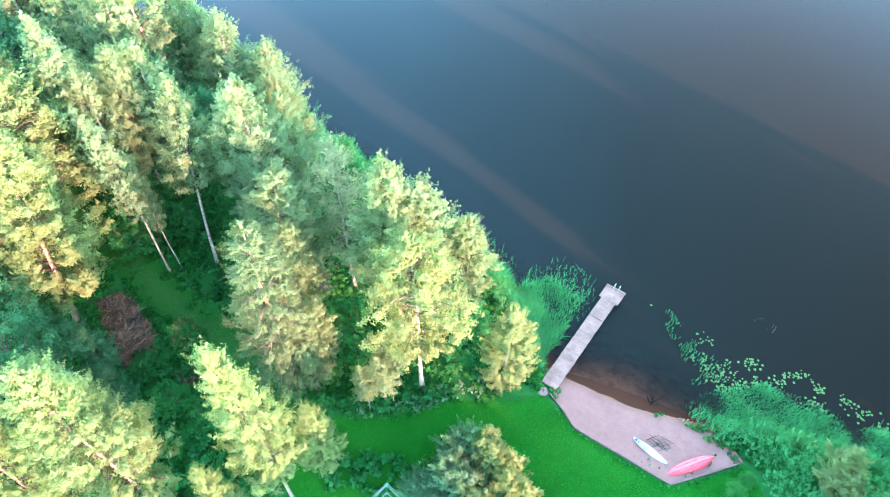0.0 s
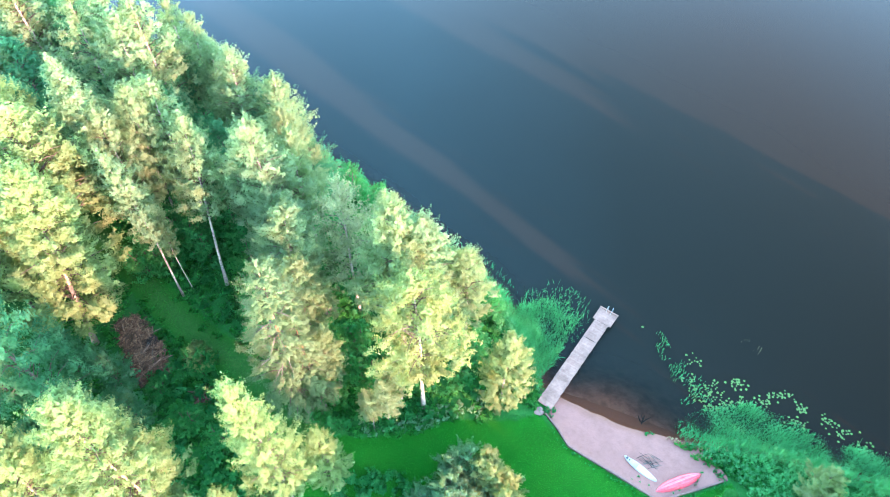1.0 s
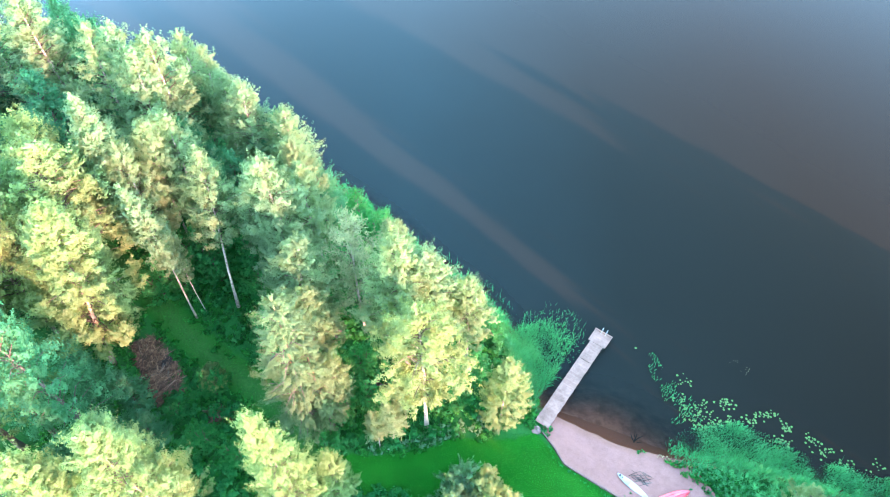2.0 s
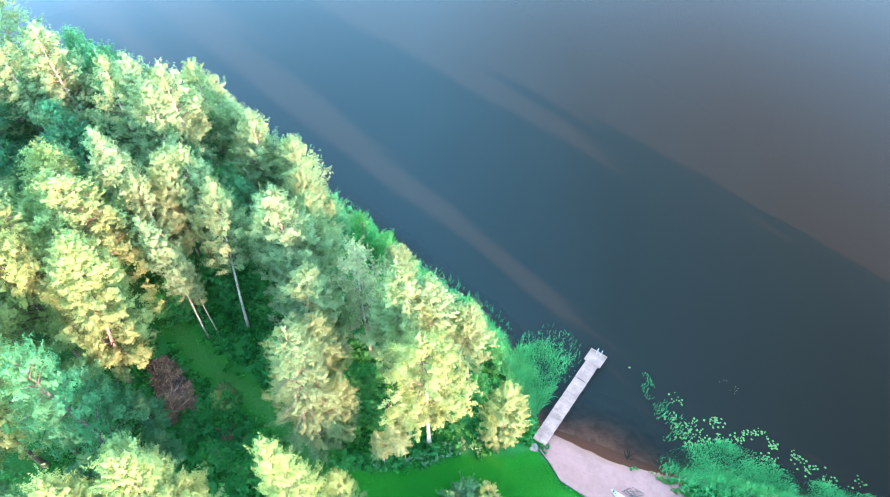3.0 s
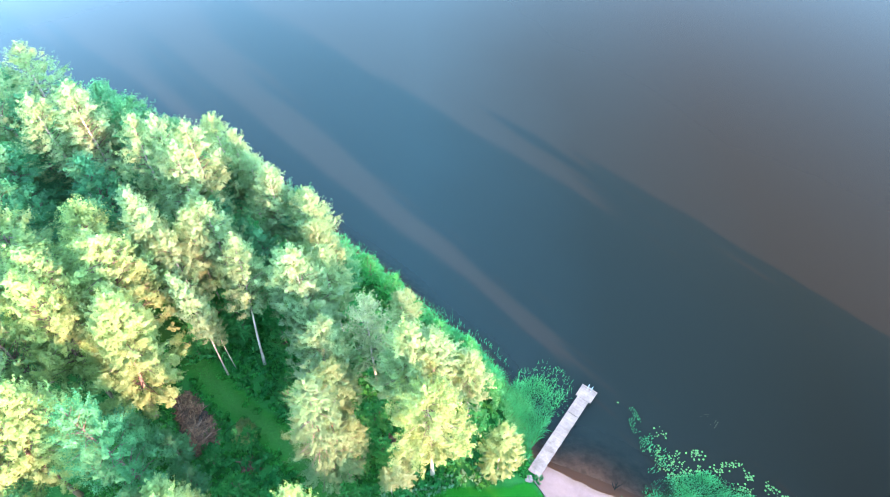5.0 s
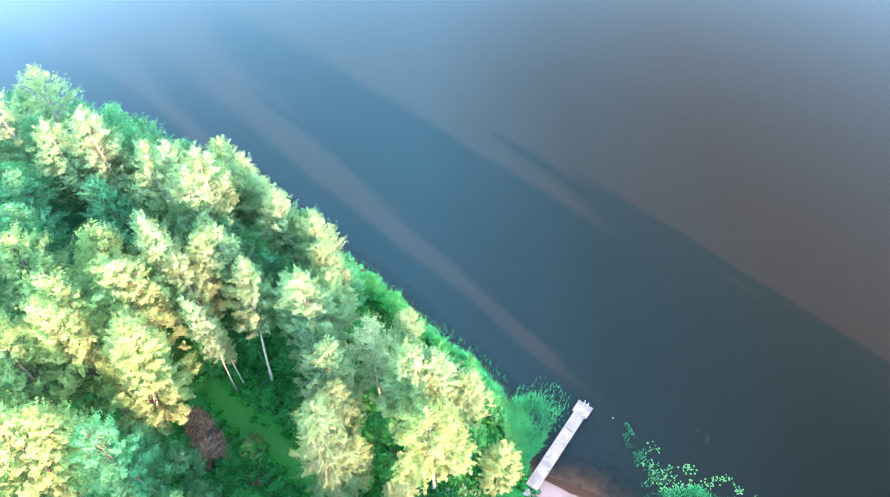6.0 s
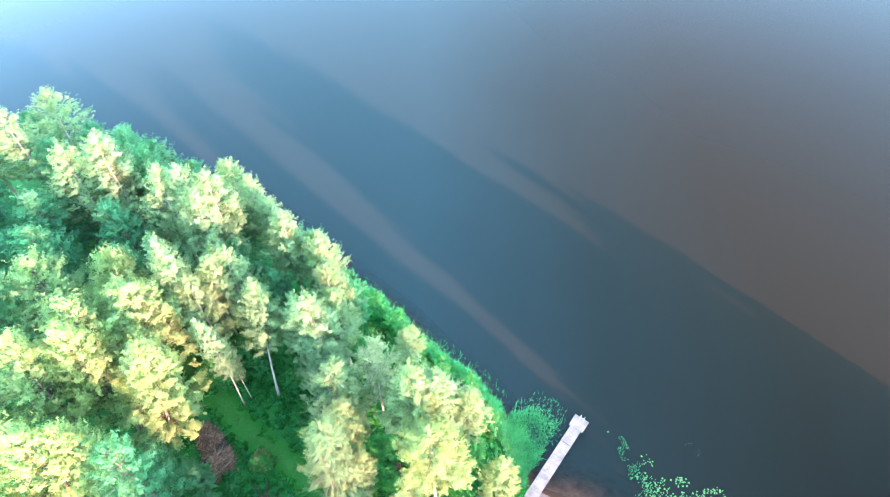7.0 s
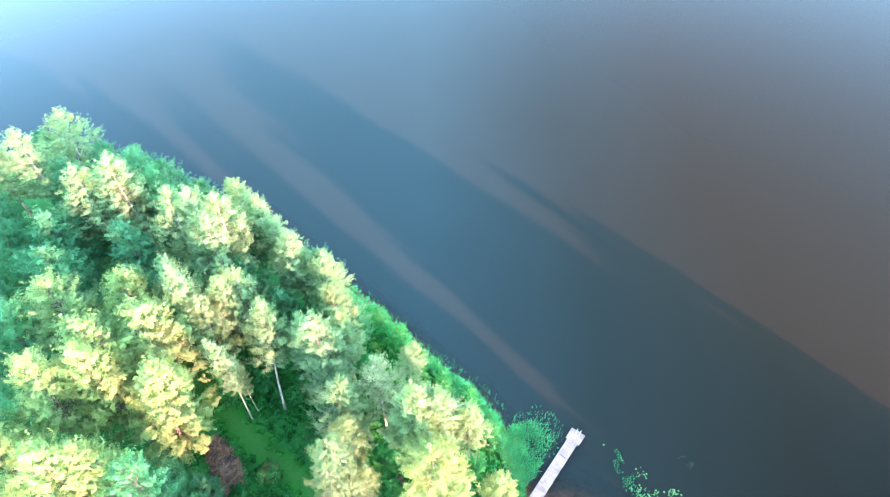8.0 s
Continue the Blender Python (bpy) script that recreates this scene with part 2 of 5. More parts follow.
def water_material():
    """A humus lake: its body colour, teal off the wooded shore to dark brown in the open, carries the left-to-right
    fall of reflected sky light; the murk grows with the depth.
    """
    m, t, b = nodes_of("lake_water")
    t.nodes.remove(b)
    murk = t.nodes.new("ShaderNodeAttribute")
    murk.attribute_name = "murk"
    clear = t.nodes.new("ShaderNodeBsdfTransparent")
    clear.inputs[0].default_value = (0.9, 0.76, 0.63, 1)
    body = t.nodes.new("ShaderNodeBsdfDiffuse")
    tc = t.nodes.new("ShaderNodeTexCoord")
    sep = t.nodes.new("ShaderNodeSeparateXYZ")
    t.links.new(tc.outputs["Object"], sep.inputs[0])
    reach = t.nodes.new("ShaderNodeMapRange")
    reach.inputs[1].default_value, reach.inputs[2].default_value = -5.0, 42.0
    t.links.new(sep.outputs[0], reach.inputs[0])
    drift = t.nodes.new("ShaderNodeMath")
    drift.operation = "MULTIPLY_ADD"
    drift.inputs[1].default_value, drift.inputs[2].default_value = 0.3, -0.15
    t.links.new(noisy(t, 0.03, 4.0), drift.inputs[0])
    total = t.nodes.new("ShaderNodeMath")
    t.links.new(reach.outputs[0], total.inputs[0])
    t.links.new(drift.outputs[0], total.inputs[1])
    # darkens and browns along x, in place of the fading sky reflection
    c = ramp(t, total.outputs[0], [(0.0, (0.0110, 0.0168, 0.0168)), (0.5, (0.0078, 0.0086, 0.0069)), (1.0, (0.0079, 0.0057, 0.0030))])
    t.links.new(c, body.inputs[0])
    mx = t.nodes.new("ShaderNodeMixShader")
    t.links.new(murk.outputs["Fac"], mx.inputs[0])
    t.links.new(clear.outputs[0], mx.inputs[1])
    t.links.new(body.outputs[0], mx.inputs[2])
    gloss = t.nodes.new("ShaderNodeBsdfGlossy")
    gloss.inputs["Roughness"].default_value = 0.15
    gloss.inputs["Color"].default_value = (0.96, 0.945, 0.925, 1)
    fr = t.nodes.new("ShaderNodeFresnel")
    fr.inputs[0].default_value = 1.333
    steep = t.nodes.new("ShaderNodeMath")
    steep.operation = "POWER"
    steep.inputs[1].default_value = 1.85
    t.links.new(fr.outputs[0], steep.inputs[0])
    share = t.nodes.new("ShaderNodeMath")
    share.operation, share.use_clamp = "MULTIPLY", True
    share.inputs[1].default_value = 4.5
    t.links.new(steep.outputs[0], share.inputs[0])
    bump = t.nodes.new("ShaderNodeBump")
    bump.inputs["Strength"].default_value, bump.inputs["Distance"].default_value = 0.15, 0.05
    t.links.new(noisy(t, 1.3, 4.0, 0.55), bump.inputs["Height"])
    t.links.new(bump.outputs[0], gloss.inputs["Normal"])
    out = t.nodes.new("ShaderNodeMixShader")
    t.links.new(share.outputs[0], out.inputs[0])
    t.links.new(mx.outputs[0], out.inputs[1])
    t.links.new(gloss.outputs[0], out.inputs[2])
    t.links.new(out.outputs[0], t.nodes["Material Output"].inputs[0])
    return m


M_SAND = sand()
M_GROUND = ground_material()
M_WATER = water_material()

# ---- helpers for building ----


def mesh_from(name, verts, faces, material, smooth=False):
    me = bpy.data.meshes.new(name)
    me.from_pydata([tuple(v) for v in verts], [], faces)
    me.materials.append(material)
    if smooth:
        me.polygons.foreach_set("use_smooth", [True] * len(me.polygons))
    me.update()
    return me


def leaf_mesh(name, leaves_, material):
    """leaves_: an array (n, k, 3) of loose leaves with k corners each."""
    n, k = leaves_.shape[:2]
    me = bpy.data.meshes.new(name)
    me.vertices.add(k * n)
    me.vertices.foreach_set("co", np.asarray(leaves_, np.float32).ravel())
    me.loops.add(k * n)
    me.loops.foreach_set("vertex_index", np.arange(k * n, dtype=np.int32))
    me.polygons.add(n)
    me.polygons.foreach_set("loop_start", np.arange(0, k * n, k, dtype=np.int32))
    me.polygons.foreach_set("loop_total", np.full(n, k, dtype=np.int32))
    me.materials.append(material)
    me.update(calc_edges=True)
    me.validate()
    return me


def crown_mesh(name, leaves_, material):
    """leaves_: an array (n, 4, 3): three corners of each leaf and the way that its spray of foliage faces."""
    tri, face = leaves_[:, :3], leaves_[:, 3]
    wrong = (np.cross(tri[:, 1] - tri[:, 0], tri[:, 2] - tri[:, 0]) * face).sum(-1) < 0
    tri[wrong] = tri[wrong][:, ::-1]
    me = leaf_mesh(name, tri, material)
    me.normals_split_custom_set_from_vertices(np.repeat(face, 3, 0).tolist())
    return me


def part(name, data, material=None, parent=None, label=""):
    """Links a bmesh or a mesh as one object under a thing or a part."""
    if isinstance(data, bmesh.types.BMesh):
        me = bpy.data.meshes.new(name)
        data.to_mesh(me)
        data.free()
        data = me
        data.materials.append(material)
    ob = new(name, data)
    ob.parent = parent
    return tagged(ob, label)


def thing(name, x, y, z, label, category, group="", turn=0.0, kind=""):
    ob = new(name)
    ob.empty_display_size = 0.3
    ob.matrix_basis = pose(x, y, z, 0, 0, turn)
    return tagged(ob, label, category, group, kind)


def tube(verts, faces, path, radii, sides=6):
    """Adds a tapered tube along the points of path to verts and faces."""
    path = [Vector([float(c) for c in p]) for p in path]
    base = len(verts)
    for i, p in enumerate(path):
        way = (path[min(i + 1, len(path) - 1)] - path[max(i - 1, 0)]).normalized()
        a = way.cross(Vector((0.31, 0.93, 0.2))).normalized()
        b = way.cross(a)
        for k in range(sides):
            w = 2 * math.pi * k / sides
            verts.append(p + float(radii[i]) * (a * math.cos(w) + b * math.sin(w)))
    for i in range(len(path) - 1):
        for k in range(sides):
            q = (k + 1) % sides
            faces.append((base + i * sides + k, base + i * sides + q, base + (i + 1) * sides + q, base + (i + 1) * sides + k))
    faces.append(tuple(base + k for k in reversed(range(sides))))
    faces.append(tuple(base + (len(path) - 1) * sides + k for k in range(sides)))


def box(bm, size, m, bevel=0.0):
    made = bmesh.ops.create_cube(bm, size=1.0, matrix=m @ Matrix.Diagonal((*size, 1)))
    if bevel:
        edges = list({e for v in made["verts"] for e in v.link_edges})
        bmesh.ops.bevel(bm, geom=edges, offset=bevel, segments=1, affect="EDGES")


# ---- the lie of the land ----
SHORE = [(-1500, 300), (-420, 150), (-160, 92), (-95, 84), (-62, 82), (-47, 77.5), (-30, 70.5), (-18, 58.5), (-11.5, 53), (-6, 48), (-1.5, 42.5),
         (3.0, 38.5), (5.0, 35.5), (6.2, 32), (7.0, 28.6), (8.0, 26.2), (9.2, 25.4), (11.3, 24.1), (13.0, 23.1), (15.5, 22.1), (18.0, 21.5), (20.5, 20.9), (23.5, 20.6),
         (27, 19.6), (31, 18.2), (36, 16.6), (48, 14), (62, 12), (80, 15), (100, 8), (160, -25), (420, -60), (1500, -100)]
LAND = np.array(SHORE + [(1500, -1500), (-1500, -1500)], float)


def inside(poly, x, y):
    poly = np.asarray(poly, float)
    hit = np.zeros(np.shape(x), bool)
    for (ax, ay), (bx, by) in zip(poly, np.roll(poly, -1, 0)):
        with np.errstate(divide="ignore", invalid="ignore"):
            hit ^= ((ay > y) != (by > y)) & (x < (bx - ax) * (y - ay) / (by - ay) + ax)
    return hit


def away(line, x, y):
    """The distance from a line of points."""
    line = np.asarray(line, float)
    best = np.full(np.shape(x), 1e9)
    for (ax, ay), (bx, by) in zip(line[:-1], line[1:]):
        dx, dy = bx - ax, by - ay
        k = np.clip(((x - ax) * dx + (y - ay) * dy) / (dx * dx + dy * dy), 0, 1)
        best = np.minimum(best, np.hypot(x - ax - k * dx, y - ay - k * dy))
    return best


def height(x, y):
    """The ground's height over the lake: a low bank, a shallow sandy bay by the beach and a bed that falls away."""
    x, y = np.asarray(x, float), np.asarray(y, float)
    far = away(SHORE, x, y)
    sandy = np.exp(-((x - 13.5) ** 2 + (y - 24) ** 2) / 55.0)
    bank = 0.03 + 0.95 * (1 - np.exp(-far / (2.2 + 4.0 * sandy))) + 0.10 * np.sin(x * 0.31 + 1.0) * np.sin(y * 0.27) * np.clip(far / 6, 0, 1)
    bed = -np.minimum(0.02 + far * (0.95 - 0.86 * sandy), 3.5)
    return np.where(inside(LAND, x, y), bank, bed)


def ground_z(x, y):
    return float(height(np.array([x]), np.array([y]))[0])


LAWN = [(-10.6, 21.6), (-6.7, 21.4), (-3.2, 21.8), (0.3, 22.9), (2.6, 22.7), (5.6, 22.9), (7.3, 23.5), (8.5, 22.3), (9.4, 20.5), (12.2, 18.6), (15.8, 15.95), (21.8, 17.5),
        (23, 12), (20, 2), (-8, 2), (-9.6, 12), (-12.2, 17.5)]
PATH = [(-50, 54), (-39, 46), (-31, 39.3), (-27.2, 35.2), (-23.2, 31.6), (-19.4, 28.9), (-16.5, 26.6), (-13.5, 23.2), (-11.2, 19.5)]


def axis_steps():
    near_x = np.arange(-75, 60.1, 0.75)
    near_y = np.arange(-14, 92.1, 0.75)
    out = np.array([4, 10, 20, 40, 80, 160, 320, 640, 1200, 2200], float)
    return (np.r_[near_x[0] - out[::-1], near_x, near_x[-1] + out], np.r_[near_y[0] - out[::-1], near_y, near_y[-1] + out])


def sheet(name, gx, gy, z, material, masks, label, category):
    nx, ny = len(gx), len(gy)
    X, Y = np.meshgrid(gx, gy)
    verts = np.stack([X.ravel(), Y.ravel(), z.ravel()], -1)
    i = (np.arange(ny - 1)[:, None] * nx + np.arange(nx - 1)[None]).ravel()
    me = mesh_from(name, verts, np.stack([i, i + 1, i + nx + 1, i + nx], -1).tolist(), material, True)
    for key, values in masks.items():
        me.attributes.new(key, "FLOAT", "POINT").data.foreach_set("value", values.ravel().astype(np.float32))
    return tagged(new(name, me), label, category, kind="structure")


# beach: a strip of sand between its timber edging and the waterline
BACK = [(7.9, 23.6), (8.7, 22.3), (9.5, 20.6), (12.2, 18.7), (15.8, 16.15), (18.8, 16.95), (21.5, 17.75)]
FRONT = [(8.8, 26.2), (11.6, 25.0), (13.6, 24.2), (16.0, 23.2), (18.6, 22.1), (20.6, 20.2), (21.6, 18.0)]


gx, gy = axis_steps()
X, Y = np.meshgrid(gx, gy)
Z = height(X, Y)
lawn_in = inside(LAWN, X, Y)
lawn_far = away(LAWN + LAWN[:1], X, Y)
lawn_mask = np.clip(0.5 + np.where(lawn_in, lawn_far, -lawn_far) / 1.2, 0, 1)
path_mask = np.clip(1.5 - away(PATH, X, Y) / 1.5, 0, 1)
mown = np.maximum(lawn_mask, path_mask) * np.clip(Z * 4, 0, 1)
under = np.clip(0.5 - Z * 4, 0, 1)
SANDS = BACK + FRONT[::-1]
sand_in, sand_far = inside(SANDS, X, Y), away(SANDS + SANDS[:1], X, Y)
under = np.maximum(under, np.where(sand_in, np.clip((sand_far - 0.5) / 0.4, 0, 1), np.clip(1.2 - sand_far, 0, 1) * (Y > 22.2) * (X > 8.6)))
depth = np.clip(-Z, 0, 9)
Z = Z - 0.14 * np.where(sand_in, np.clip((sand_far - 0.3) / 0.5, 0, 1), 0)
sheet("ground", gx, gy, Z, M_GROUND, {"mown": mown, "bed": under, "trodden": np.clip(1.2 - away(PATH, X, Y) / 1.6, 0, 1) * (1 - lawn_mask)}, "grassy forest ground with mown green lawn", "ground")
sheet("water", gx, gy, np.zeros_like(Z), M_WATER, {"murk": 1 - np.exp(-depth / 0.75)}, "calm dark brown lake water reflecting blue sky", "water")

def along(line, k):
    line = np.asarray(line, float)
    step = np.r_[0, np.cumsum(np.hypot(*np.diff(line, axis=0).T))]
    s = np.asarray(k) * step[-1]
    return np.stack([np.interp(s, step, line[:, 0]), np.interp(s, step, line[:, 1])], -1)


def make_beach():
    n, m = 90, 40
    a, b = along(BACK, np.linspace(0, 1, n)), along(FRONT, np.linspace(0, 1, n))
    k = np.linspace(0, 1, m)[None, :, None]
    p = a[:, None] * (1 - k) + b[:, None] * k
    z = height(p[..., 0], p[..., 1])
    z = z + 0.03 + 0.02 * np.sin(p[..., 0] * 2.1) * np.sin(p[..., 1] * 1.7)
    verts = np.concatenate([p, z[..., None]], -1).reshape(-1, 3)
    i = (np.arange(n - 1)[:, None] * m + np.arange(m - 1)[None]).ravel()
    me = mesh_from("beach", verts, np.stack([i, i + m, i + m + 1, i + 1], -1).tolist(), M_SAND, True)
    wet = np.clip((0.16 - z) / 0.14, 0, 1)
    me.attributes.new("wet", "FLOAT", "POINT").data.foreach_set("value", wet.ravel().astype(np.float32))
    tagged(new("beach", me), "pale pinkish sand beach with a wet brown edge", "beach", kind="structure")


make_beach()


def make_edging():
    border = thing("beach_border", 12, 19, ground_z(12, 19), "low weathered timber edging round the sand beach", "edging")
    inv = Matrix.Translation((-12, -19, -border.matrix_basis.translation.z))
    for (ax, ay), (bx, by) in zip(BACK[:-1], BACK[1:]):
        bm = bmesh.new()
        length = math.hypot(bx - ax, by - ay)
        turn = math.degrees(math.atan2(by - ay, bx - ax))
        cx, cy = (ax + bx) / 2, (ay + by) / 2
        box(bm, (length - 0.02, 0.12, 0.36), inv @ pose(cx, cy, ground_z(cx, cy) + 0.03, 0, 0, turn), 0.02)
        part("timber", bm, M_TIMBER, border)


make_edging()

# ---- trees ----
rng = np.random.default_rng(7)


def unit(a):
    return a / np.maximum(np.linalg.norm(a, axis=-1, keepdims=True), 1e-9)


def leaves(centres, out, size, droop=0.0, long=1.6, loose=0.34):
    """Loose pointed leaves at the centres; each faces roughly outwards, with a random twist, and may hang."""
    n = len(centres)
    normal = unit(out + rng.normal(0, loose, (n, 3)) + (0, 0, 0.3))
    side = unit(np.cross(normal, rng.normal(0, 1, (n, 3))))
    tip = unit(np.cross(normal, side) + (0, 0, -droop))
    side = unit(np.cross(tip, normal))
    s = size * rng.uniform(0.6, 1.4, (n, 1))
    back = centres - tip * s * long * 0.45
    face = unit(out * (1, 1, 0.3) + rng.normal(0, 0.24, (n, 3)))
    return np.stack([back - side * s * 0.5, back + side * s * 0.5, centres + tip * s * long * 0.55, face], 1)


def clump_leaves(c, r, count, size, droop=0.0, flat=1.0, ragged=0.5, tufts=7, rise=0.0, long=1.6, axis=None, facing=None):
    """A cluster of leafy tufts round the centre c, thickest near its skin, with gaps between and a ragged outline."""
    d = unit(rng.normal(0, 1, (tufts, 3)))
    d[:, 2] = np.where(d[:, 2] < -0.35, -d[:, 2], d[:, 2])
    d = unit(d + (0, 0, rise))
    far = r * rng.uniform(0.5, 1.0 + ragged, tufts)
    pick = rng.integers(tufts, size=count)
    q = rng.uniform(0.3, 1.1, count)
    p = d[pick] * (far[pick] * q)[:, None] + rng.normal(0, 1, (count, 3)) * (r * (0.3 - 0.2 * q))[:, None]
    out = unit(p * (1, 1, 1 / max(flat, 0.3)))
    if facing is not None:
        out = unit(out + facing)
    if axis is not None:
        p = p * 0.86 + axis * ((p @ axis) * 0.75)[:, None]
    p = c + p * (1, 1, flat)
    if droop:
        p[:, 2] -= droop * 0.5 * rng.uniform(0, 1, count) ** 2 * r
    return leaves(p, out, size, droop, long)


def stem(h, r, lean, bend, n=9):
    """A trunk's centre line and radii."""
    k = np.linspace(0, 1, n)
    w = rng.uniform(0, 6.28)
    x = lean[0] * k * h + bend * np.sin(k * 4.2 + w) * k
    y = lean[1] * k * h + bend * np.cos(k * 3.6 + w) * k
    return np.stack([x, y, k * h - 0.25 * (k == 0)], -1), r * (1 - k) ** 0.8 + 0.025


def at_height(path, z):
    return np.array([np.interp(z, path[:, 2], path[:, i]) for i in range(3)])


def tree_template(name, h, crown_from, spread, clumps, clump_r, count, leaf, leaf_mat, bark_mat, trunk_r, profile, label, category,
                  droop=0.0, flat=0.85, up=0.35, lean=(0, 0), bend=0.3, long_limbs=True, stems=1, gap=None, rise=0.0, whorl=0.0, dense=False):
    """One tree at the origin: trunk, limbs and a crown of leaf tufts at the ends of the limbs."""
    root = thing(name, 0, 0, 0, label, category)
    if count > 100:
        clumps, clump_r, count = int(clumps * 1.7), clump_r * 0.74, int(count * (0.5 if dense else 0.36))
        leaf *= 1.08 if dense else 1.0
    crown, limb_v, limb_f = [], [], []
    for st in range(stems):
        if stems > 1:
            w = 2 * math.pi * st / stems + rng.uniform(-0.4, 0.4)
            lean = (0.16 * math.cos(w), 0.16 * math.sin(w))
        path, radii = stem(h * (1 if st == 0 else rng.uniform(0.82, 0.97)), trunk_r, lean, bend)
        tv, tf = [], []
        tube(tv, tf, path, radii, 8)
        # flare at the foot
        for v in tv:
            if v.z < 0.3:
                v.x, v.y = v.x * 1.5, v.y * 1.5
        part("trunk", mesh_from("trunk", tv, tf, bark_mat, True), None, root)
        top = path[-1, 2]
        for i in range(clumps // stems):
            k = (i + rng.uniform(0, 1)) / (clumps // stems)
            z = top * (crown_from + (1 - crown_from) * k)
            if whorl:
                z = whorl * round(z / whorl) + rng.uniform(-0.15, 0.15)
            reach = spread * profile(k) * rng.uniform(0.4, 1.2)
            w = i * 2.399963 + rng.uniform(-0.5, 0.5)
            if gap is not None and k < 0.7 and abs((w - gap + math.pi) % (2 * math.pi) - math.pi) < 0.3:
                continue
            foot = at_height(path, max(z - up * reach - 0.3, top * crown_from * 0.8))
            c = at_height(path, z) + np.array([math.cos(w) * reach, math.sin(w) * reach, 0])
            c[2] = min(c[2], top - 0.2)
            r = clump_r * rng.uniform(0.7, 1.25) * (0.62 + 0.38 * profile(k))
            way = unit(c - foot + np.array([0, 0, 0.4 * reach]))
            crown.append(clump_leaves(c, r, int(count * (r / clump_r) ** 2), leaf, droop, flat, rise=rise, axis=way, facing=0.8 * np.array([math.cos(w), math.sin(w), 0.0])))
            if long_limbs and reach > 0.5 and i % 2:
                mid = (foot + c) / 2 + np.array([0, 0, 0.18 * reach])
                tube(limb_v, limb_f, [foot, mid, c + np.array([0, 0, 0.2])], [0.02 + trunk_r * 0.22, 0.015 + trunk_r * 0.13, 0.012], 3)
                # loose leaves along the limb
                m = int(count * 0.3)
                q = rng.uniform(0.35, 1, (m, 1))
                crown.append(leaves(foot + (c - foot) * q + rng.normal(0, 0.3, (m, 3)), unit(rng.normal(0, 1, (m, 3))), leaf, droop))
        crown.append(clump_leaves(path[-1] + (0, 0, 0.0), clump_r * 0.55, count // 2, leaf, droop, 1.8, rise=0.8))
    part("crown", crown_mesh("crown", np.concatenate(crown), leaf_mat), None, root)
    if limb_v:
        tagged(part("branchwork", mesh_from("branchwork", limb_v, limb_f, M_BARK, True), None, root), kind="stuff")
    return root


def oval(k):
    return max(0.12, math.sin(math.pi * min(1, 0.12 + 0.88 * k) ** 0.8))


def broad_top(k):
    return max(0.2, math.sin(math.pi * (0.18 + 0.78 * k)) ** 0.6)


def crowned(k):
    return max(0.15, math.sin(math.pi * (0.1 + 0.85 * k ** 1.35)) ** 1.1)


def rounded(k):
    return max(0.1, math.sin(math.pi * (0.2 + 0.76 * k)) ** 0.9 * (1.08 - 0.4 * k))


def bud(k):
    return max(0.06, min(1.0, 0.45 + 2.2 * k) * (1 - k) ** 0.6)


def spire(k):
    return max(0.07, min(1.0, 0.5 + 2.2 * k) * (1 - k) ** 0.55)


def airy(k):
    return max(0.15, math.sin(math.pi * (0.25 + 0.7 * k)) ** 0.9)


